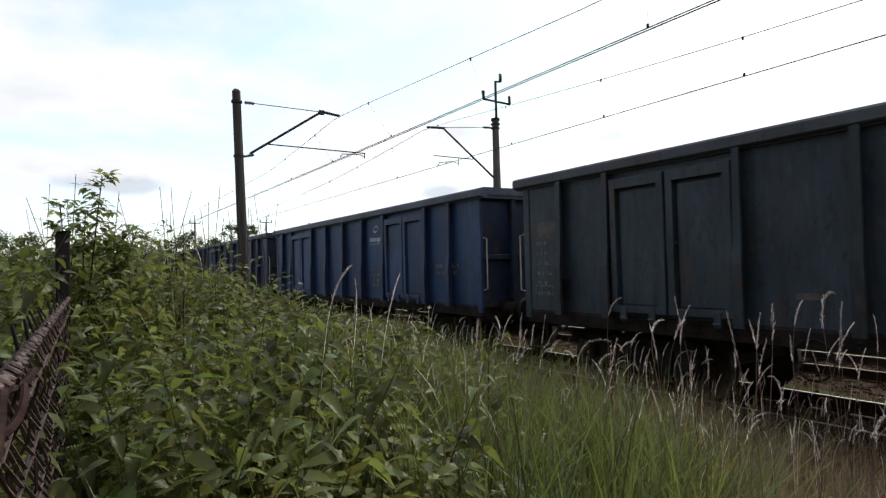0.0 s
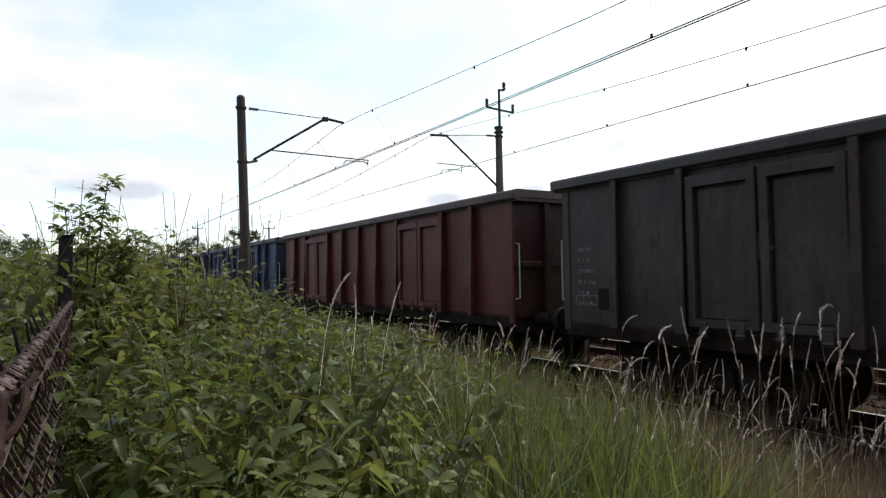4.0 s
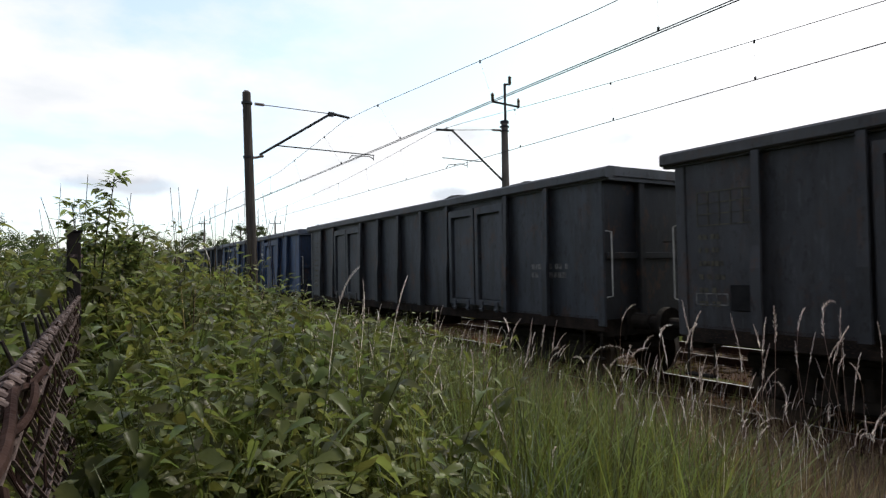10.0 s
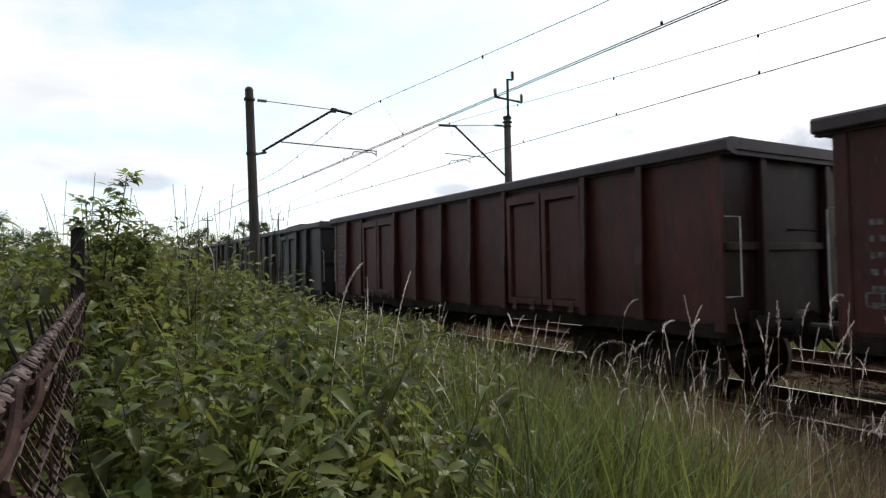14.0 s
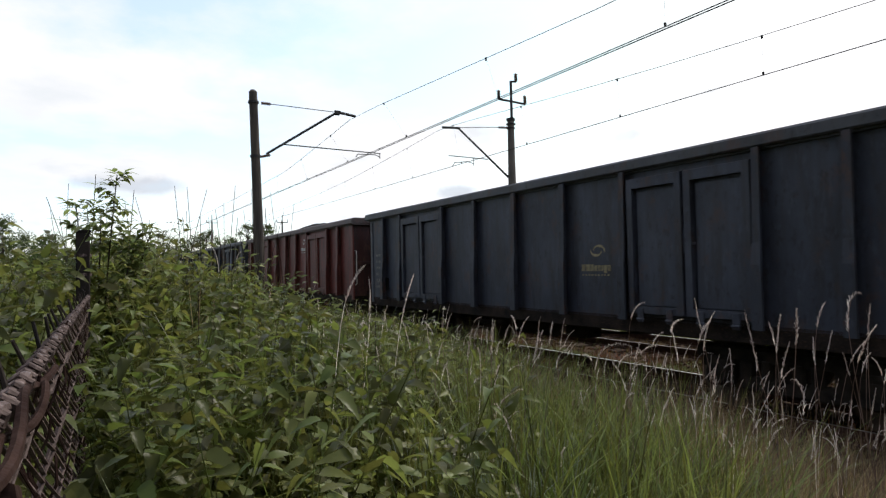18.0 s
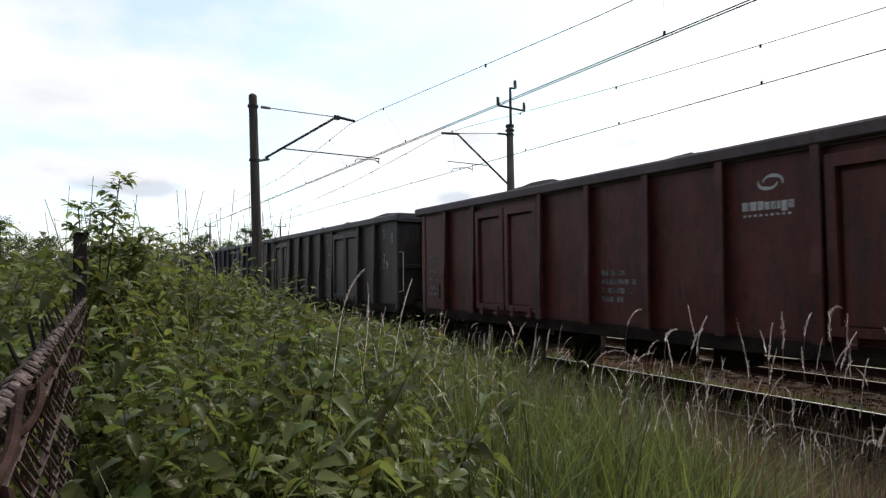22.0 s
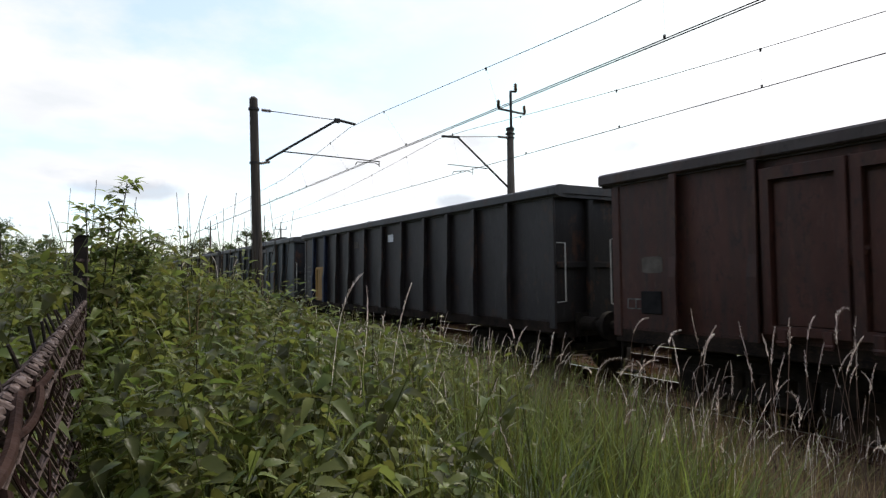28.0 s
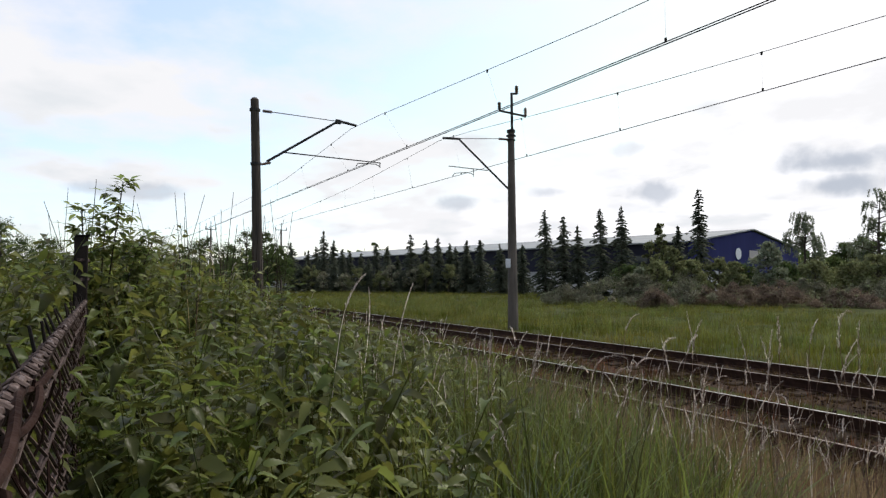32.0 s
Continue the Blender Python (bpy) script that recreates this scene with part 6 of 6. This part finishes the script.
def at(across, depth):
    """Plan position by the bearing (tangent from the middle of the view) and the depth along it."""
    p_ = FWD * depth + RIGHT * (across * depth)
    return p_.x, p_.y


# (bearing, tip above the eye as a tangent, depth, width)
SPRUCES = ((-0.246, 0.058, 104, 3.4), (-0.218, 0.045, 106, 2.6), (-0.205, 0.052, 108, 2.4), (-0.193, 0.077, 104, 2.9), (-0.177, 0.062, 107, 2.6), (-0.163, 0.048, 105, 2.4),
           (-0.150, 0.044, 110, 2.6), (-0.132, 0.040, 108, 2.8), (-0.108, 0.056, 103, 2.8), (-0.090, 0.050, 101, 2.6), (-0.074, 0.036, 102, 2.6), (-0.052, 0.071, 98, 3.0), (-0.040, 0.032, 100, 2.6),
           (-0.027, 0.062, 97, 2.5), (-0.008, 0.065, 96, 2.5), (0.011, 0.056, 95, 2.3), (0.020, 0.05, 96, 2.3), (0.038, 0.060, 92, 2.6), (0.060, 0.062, 90, 2.8), (0.092, 0.054, 86, 2.4),
           (0.128, 0.054, 84, 2.3), (0.165, 0.110, 72, 2.6), (0.195, 0.100, 71, 2.4), (0.218, 0.084, 70, 2.2), (0.255, 0.112, 69, 2.7), (0.289, 0.115, 68, 2.6), (0.380, 0.082, 66, 2.2),
           (0.415, 0.143, 62, 2.7))
for i, (b, tip, dep, wid) in enumerate(SPRUCES):
    x, y = at(b, dep)
    z = float(ground_z(x, y))
    build_spruce((x, y, z), EYE[2] + tip * dep - z, wid * 1.12, 600 + i)

# lower growth between the spruces: young spruces and bushes by turns
FILL = [(-0.25 + 0.0185 * i, 0.012 + 0.020 * ((i * 7) % 5) / 4, 102 - 0.6 * i, 2.3) for i in range(21)]
for i, (b, tip, dep, wid) in enumerate(FILL):
    x, y = at(b, dep)
    z = float(ground_z(x, y))
    if i % 3 == 1:
        build_spruce((x, y, z), EYE[2] + tip * dep - z, wid, 650 + i)
    else:
        build_tree("bush", "olive-brown bush between the spruces", (x, y, z), EYE[2] + (tip - 0.008) * dep - z, 3.4, 650 + i, M_heap if i % 2 else M_bush, 0.16, 30, 70, "bushes in the spruce row")

TREES = ((-0.745, 0.085, 70, 7.0, 0), (-0.715, 0.095, 72, 6.5, 0), (-0.68, 0.060, 80, 7, 0), (-0.64, 0.065, 85, 7, 0), (-0.545, 0.050, 46, 3.0, 0), (-0.50, 0.058, 40, 2.6, 0),
         (-0.455, 0.068, 165, 11, 0), (-0.435, 0.055, 150, 9, 0), (-0.405, 0.058, 130, 9, 0), (-0.385, 0.066, 112, 8, 0), (-0.355, 0.060, 100, 7, 0), (-0.318, 0.078, 82, 6, 0), (-0.290, 0.072, 76, 5.5, 0), (-0.268, 0.050, 74, 4.5, 0),
         (0.352, 0.092, 60, 1.7, 1), (0.335, 0.055, 58, 2.0, 1), (0.372, 0.045, 57, 2.4, 1), (0.30, 0.018, 60, 4.0, 0), (0.40, 0.022, 58, 3.2, 1), (0.445, 0.028, 60, 3.0, 1), (0.485, 0.018, 62, 4.0, 0),
         (0.525, 0.052, 58, 3.4, 2), (0.345, 0.024, 54, 2.6, 1), (0.315, 0.012, 56, 2.2, 2), (0.47, 0.02, 55, 2.6, 1), (0.55, 0.020, 60, 3.5, 0), (0.63, 0.026, 66, 5.0, 0), (0.655, 0.050, 72, 4.5, 0), (0.68, 0.060, 72, 5, 0), (0.725, 0.075, 66, 6.0, 0), (0.60, 0.020, 60, 4.5, 1), (0.66, 0.020, 60, 4.5, 1), (0.70, 0.03, 58, 4.5, 1), (0.775, 0.09, 62, 6.0, 0))
for i, (b, tip, dep, wid, light) in enumerate(TREES):
    x, y = at(b, dep)
    z = float(ground_z(x, y))
    build_tree("young_tree" if light else "tree", ("dark green broadleaf tree at the meadow's edge", "light green young broadleaf tree at the meadow's edge", "grey-green willow bush at the meadow's edge")[light],
               (x, y, z), EYE[2] + tip * dep - z, wid, 700 + i, (M_leafdark, M_bush, M_leafgrey)[light], 0.15, 58, 85, "broadleaf trees")
# two birches with hanging boughs
for i, (b, tip, dep, wid) in enumerate(((0.585, 0.102, 64, 4.0), (0.705, 0.142, 66, 6.0))):
    x, y = at(b, dep)
    z = float(ground_z(x, y))
    build_tree("birch", "birch with hanging boughs against the sky", (x, y, z), EYE[2] + tip * dep - z, wid, 760 + i, M_leafgrey, 0.10, 46, 45, "birches", 0.25)

# unseen belt of trees added behind the path to shade the line's near side
for i in range(15):
    x, y = (-13 + 3.1 * i, -9.5 - 1.5 * (i % 3)) if i < 11 else (19 + (i % 2) * 2, -7 + 3.6 * (i - 11))
    build_tree("tree", "tall dark broadleaf tree behind the fence", (x, y, float(ground_z(x, y))), 10.5 + 1.2 * (i % 3), 6.0, 900 + i, M_leafdark, 0.34, 30, 70, "trees behind the path")

# far belt of woods
h = Heap()
wr = np.random.default_rng(81)
for i in range(420):
    b = wr.uniform(-1.1, 1.2)
    dep = wr.uniform(190, 320)
    x, y = at(b, dep)
    leaf_cloud(h, (x, y, wr.uniform(1.0, 7.0)), wr.uniform(3.5, 6.5), 60, 1.5, wr)
ob = tagged(new("far_woods", h.mesh("far_woods", M_leafdark)), "dark belt of woods on the horizon", "woods", kind="stuff")

# heaps of cut brush
HEAPS = ((0.195, 52, 3.6, 1.7, 0), (0.262, 50, 4.4, 2.5, 0), (0.315, 50, 3.6, 2.3, 0), (0.375, 47, 4.6, 2.4, 0), (0.345, 44, 2.2, 1.3, 1), (0.43, 47, 4.0, 1.8, 1), (0.485, 48, 4.2, 2.0, 1),
         (0.54, 47, 4.0, 2.0, 1), (0.595, 49, 4.2, 2.1, 0), (0.65, 46, 3.4, 1.4, 1), (0.70, 49, 4.5, 2.2, 0), (0.76, 48, 4.5, 2.0, 1))
for i, (b, dep, wid, hgt, red) in enumerate(HEAPS):
    x, y = at(b, dep)
    z = float(ground_z(x, y))
    rng = np.random.default_rng(800 + i)
    wid, hgt = wid * 1.2, hgt * rng.uniform(1.0, 1.3)
    h = Heap()
    for _ in range(34):
        a, r = rng.uniform(0, 6.28), rng.uniform(0, 1) ** 0.5
        rad = rng.uniform(0.22, 0.62) * min(1.0, hgt / 2)
        c = np.array([r * math.cos(a) * wid * 0.62, r * math.sin(a) * wid * 0.36, max(0.2, hgt * (1 - 0.75 * r ** 1.6) * rng.uniform(0.75, 1.0) - rad * 0.8)])
        leaf_cloud(h, c, rad, 260, rng.uniform(0.04, 0.10), rng)
        for _ in range(26):
            d = rng.normal(0, 1, 3)
            d /= np.linalg.norm(d)
            d[2] = abs(d[2])
            p0 = c + d * rad * 0.6
            h.add(*strip([p0, p0 + d * rad * 0.35, p0 + d * rad * rng.uniform(0.6, 1.3) + (0, 0, -0.06)], rng.uniform(0.008, 0.02)))
    ob = tagged(new("brush_heap", h.mesh("brush_heap", M_heapred if red else M_heap)), "reddish-brown heap of dead brushwood on the meadow" if red else "grey-green heap of cut brushwood on the meadow", "brush heap", group="brush heaps", kind="stuff")
    ob.location = (x, y, z)


def build_hall():
    """Long low hall: blue gable, pale roof, white plinth."""
    root = tagged(new("industrial_hall"), "long blue metal-clad hall with a pale pitched roof behind spruces", "industrial hall")
    g0, g1 = Vector((*at(0.40, 80), 0)), Vector((*at(0.574, 108), 0))
    g = (g1 - g0)
    width = g.length
    gd = g.normalized()
    ax = Vector((-gd.y, gd.x, 0))
    if ax.x > 0:
        ax = -ax
    length, eave, ridge, z0 = 120.0, 6.2, 8.6, -0.9

    def pt(a, w, z):
        return g0 + ax * a + gd * w + Vector((0, 0, z))
    half = width / 2

    def slab(bm, pts, n_, th):
        low = [bm.verts.new(p_) for p_ in pts]
        high = [bm.verts.new(p_ + n_ * th) for p_ in pts]
        bm.faces.new(low)
        bm.faces.new(high[::-1])
        k = len(pts)
        for i in range(k):
            bm.faces.new((low[i], low[(i + 1) % k], high[(i + 1) % k], high[i]))
        bmesh.ops.recalc_face_normals(bm, faces=bm.faces[:])
    bm = bmesh.new()
    slab(bm, [pt(0, 0, z0), pt(0, width, z0), pt(0, width, eave), pt(0, half, ridge), pt(0, 0, eave)], ax, 0.3)
    gable = part("gable_wall", bm, M_hallblue, root, "dark blue clad gable")
    bm = bmesh.new()
    slab(bm, [pt(0.3, 0, z0), pt(length, 0, z0), pt(length, 0, eave), pt(0.3, 0, eave)], gd, 0.3)
    wall = part("long_wall", bm, M_hallside, root, "dark clad long wall")
    bm = bmesh.new()
    slab(bm, [pt(0.3, width, z0), pt(length, width, z0), pt(length, width, eave), pt(0.3, width, eave)], -gd, 0.3)
    part("back_wall", bm, M_hallblue, root)
    bm = bmesh.new()
    slab(bm, [pt(length, 0.3, z0), pt(length, width - 0.3, z0), pt(length, width - 0.3, eave), pt(length, half, ridge - 0.1), pt(length, 0.3, eave)], -ax, 0.3)
    part("far_gable_wall", bm, M_hallblue, root)
    for w0, w1, e0, e1 in ((-0.5, half, eave - 0.02, ridge + 0.12), (width + 0.5, half, eave - 0.02, ridge + 0.12)):
        bm = bmesh.new()
        slab(bm, [pt(-0.4, w0, e0), pt(length + 0.4, w0, e0), pt(length + 0.4, w1, e1), pt(-0.4, w1, e1)], Vector((0, 0, 1)), 0.18)
        part("roof", bm, M_hallroof, root, "pale ribbed roof sheet")
    bm = bmesh.new()
    slab(bm, [pt(-0.06, 0.5, z0), pt(-0.06, width * 0.42, z0), pt(-0.06, width * 0.42, 2.5), pt(-0.06, 0.5, 2.5)], ax, 0.05)
    part("plinth", bm, M_hallbase, gable, "white plinth panels")
    bm = bmesh.new()
    slab(bm, [pt(3, -0.06, z0), pt(length, -0.06, z0), pt(length, -0.06, 2.6), pt(3, -0.06, 2.6)], gd, 0.05)
    part("plinth", bm, M_hallbase, wall, "white plinth panels")
    bm = bmesh.new()
    slab(bm, [pt(-0.06, width * 0.47, 4.3), pt(-0.06, width * 0.80, 4.3), pt(-0.06, width * 0.80, 5.6), pt(-0.06, width * 0.47, 5.6)], ax, 0.05)
    part("window_band", bm, M_glass, gable, "grey strip window")
    bm = bmesh.new()
    c = pt(-0.1, width * 0.37, 5.0)
    ring = [c + gd * (1.0 * math.cos(a)) + Vector((0, 0, 0.85 * math.sin(a))) for a in np.linspace(0, 2 * math.pi, 25)[:-1]]
    slab(bm, ring, ax, 0.05)
    part("round_sign", bm, M_plate, gable, "plain white oval sign")
    i = 0
    for a in np.arange(6, length - 4, 7.0):
        bm = bmesh.new()
        slab(bm, [pt(a, -0.08, 3.6), pt(a + 4.5, -0.08, 3.6), pt(a + 4.5, -0.08, 4.6), pt(a, -0.08, 4.6)], gd, 0.04)
        part("window", bm, M_glass, wall)


build_hall()

# ---------- movement ----------


def motions():
    times = [float(t) for t in range(0, 33, 2)]
    for k, w in enumerate(WAGONS):
        walk(w, [(t, pose(rear_x(k, t), TRACK_1, 0)) for t in times])
    for k, c in LOADS:
        walk(c, [(t, pose(rear_x(k, t), TRACK_1, 0)) for t in times])
    # wheels roll while their wagon goes by
    step = 1 / 30
    for k, w in enumerate(WAGONS):
        near = [t for t in np.arange(0, 32.001, step) if -34 < rear_x(k, t) + 6.5 < 12]
        if not near:
            near = [0.0]
        rows_t = sorted({0.0, 32.0, *[round(t, 4) for t in near]})
        roll = {}
        base_x = rear_x(k, near[0])
        for t in rows_t:
            u = min(max(t, near[0]), near[-1])
            roll[t] = math.degrees((rear_x(k, u) - base_x) / 0.46)
        for b in w.children:
            if b.name.startswith("bogie"):
                for s in b.children:
                    if s.name.startswith("wheelset"):
                        x = s.location.x
                        walk(s, [(t, pose(x, 0, 0.46, 0, roll[t] % 360, 0)) for t in rows_t])
    # wind
    for i, (ob, base, amp, phase) in enumerate(SWAY):
        rows = []
        n_ = 40 if amp > 1.5 else 22
        for j in range(n_ + 1):
            t = 32.0 * j / n_
            gust = math.sin(2.1 * t + phase) * 0.6 + math.sin(3.7 * t + 2 * phase) * 0.4 + 0.5 * math.sin(0.5 * t + base.x * 0.3)
            rows.append((t, pose(base.x, base.y, base.z, amp * 0.6 * gust, amp * gust, 0)))
        walk(ob, rows)


motions()
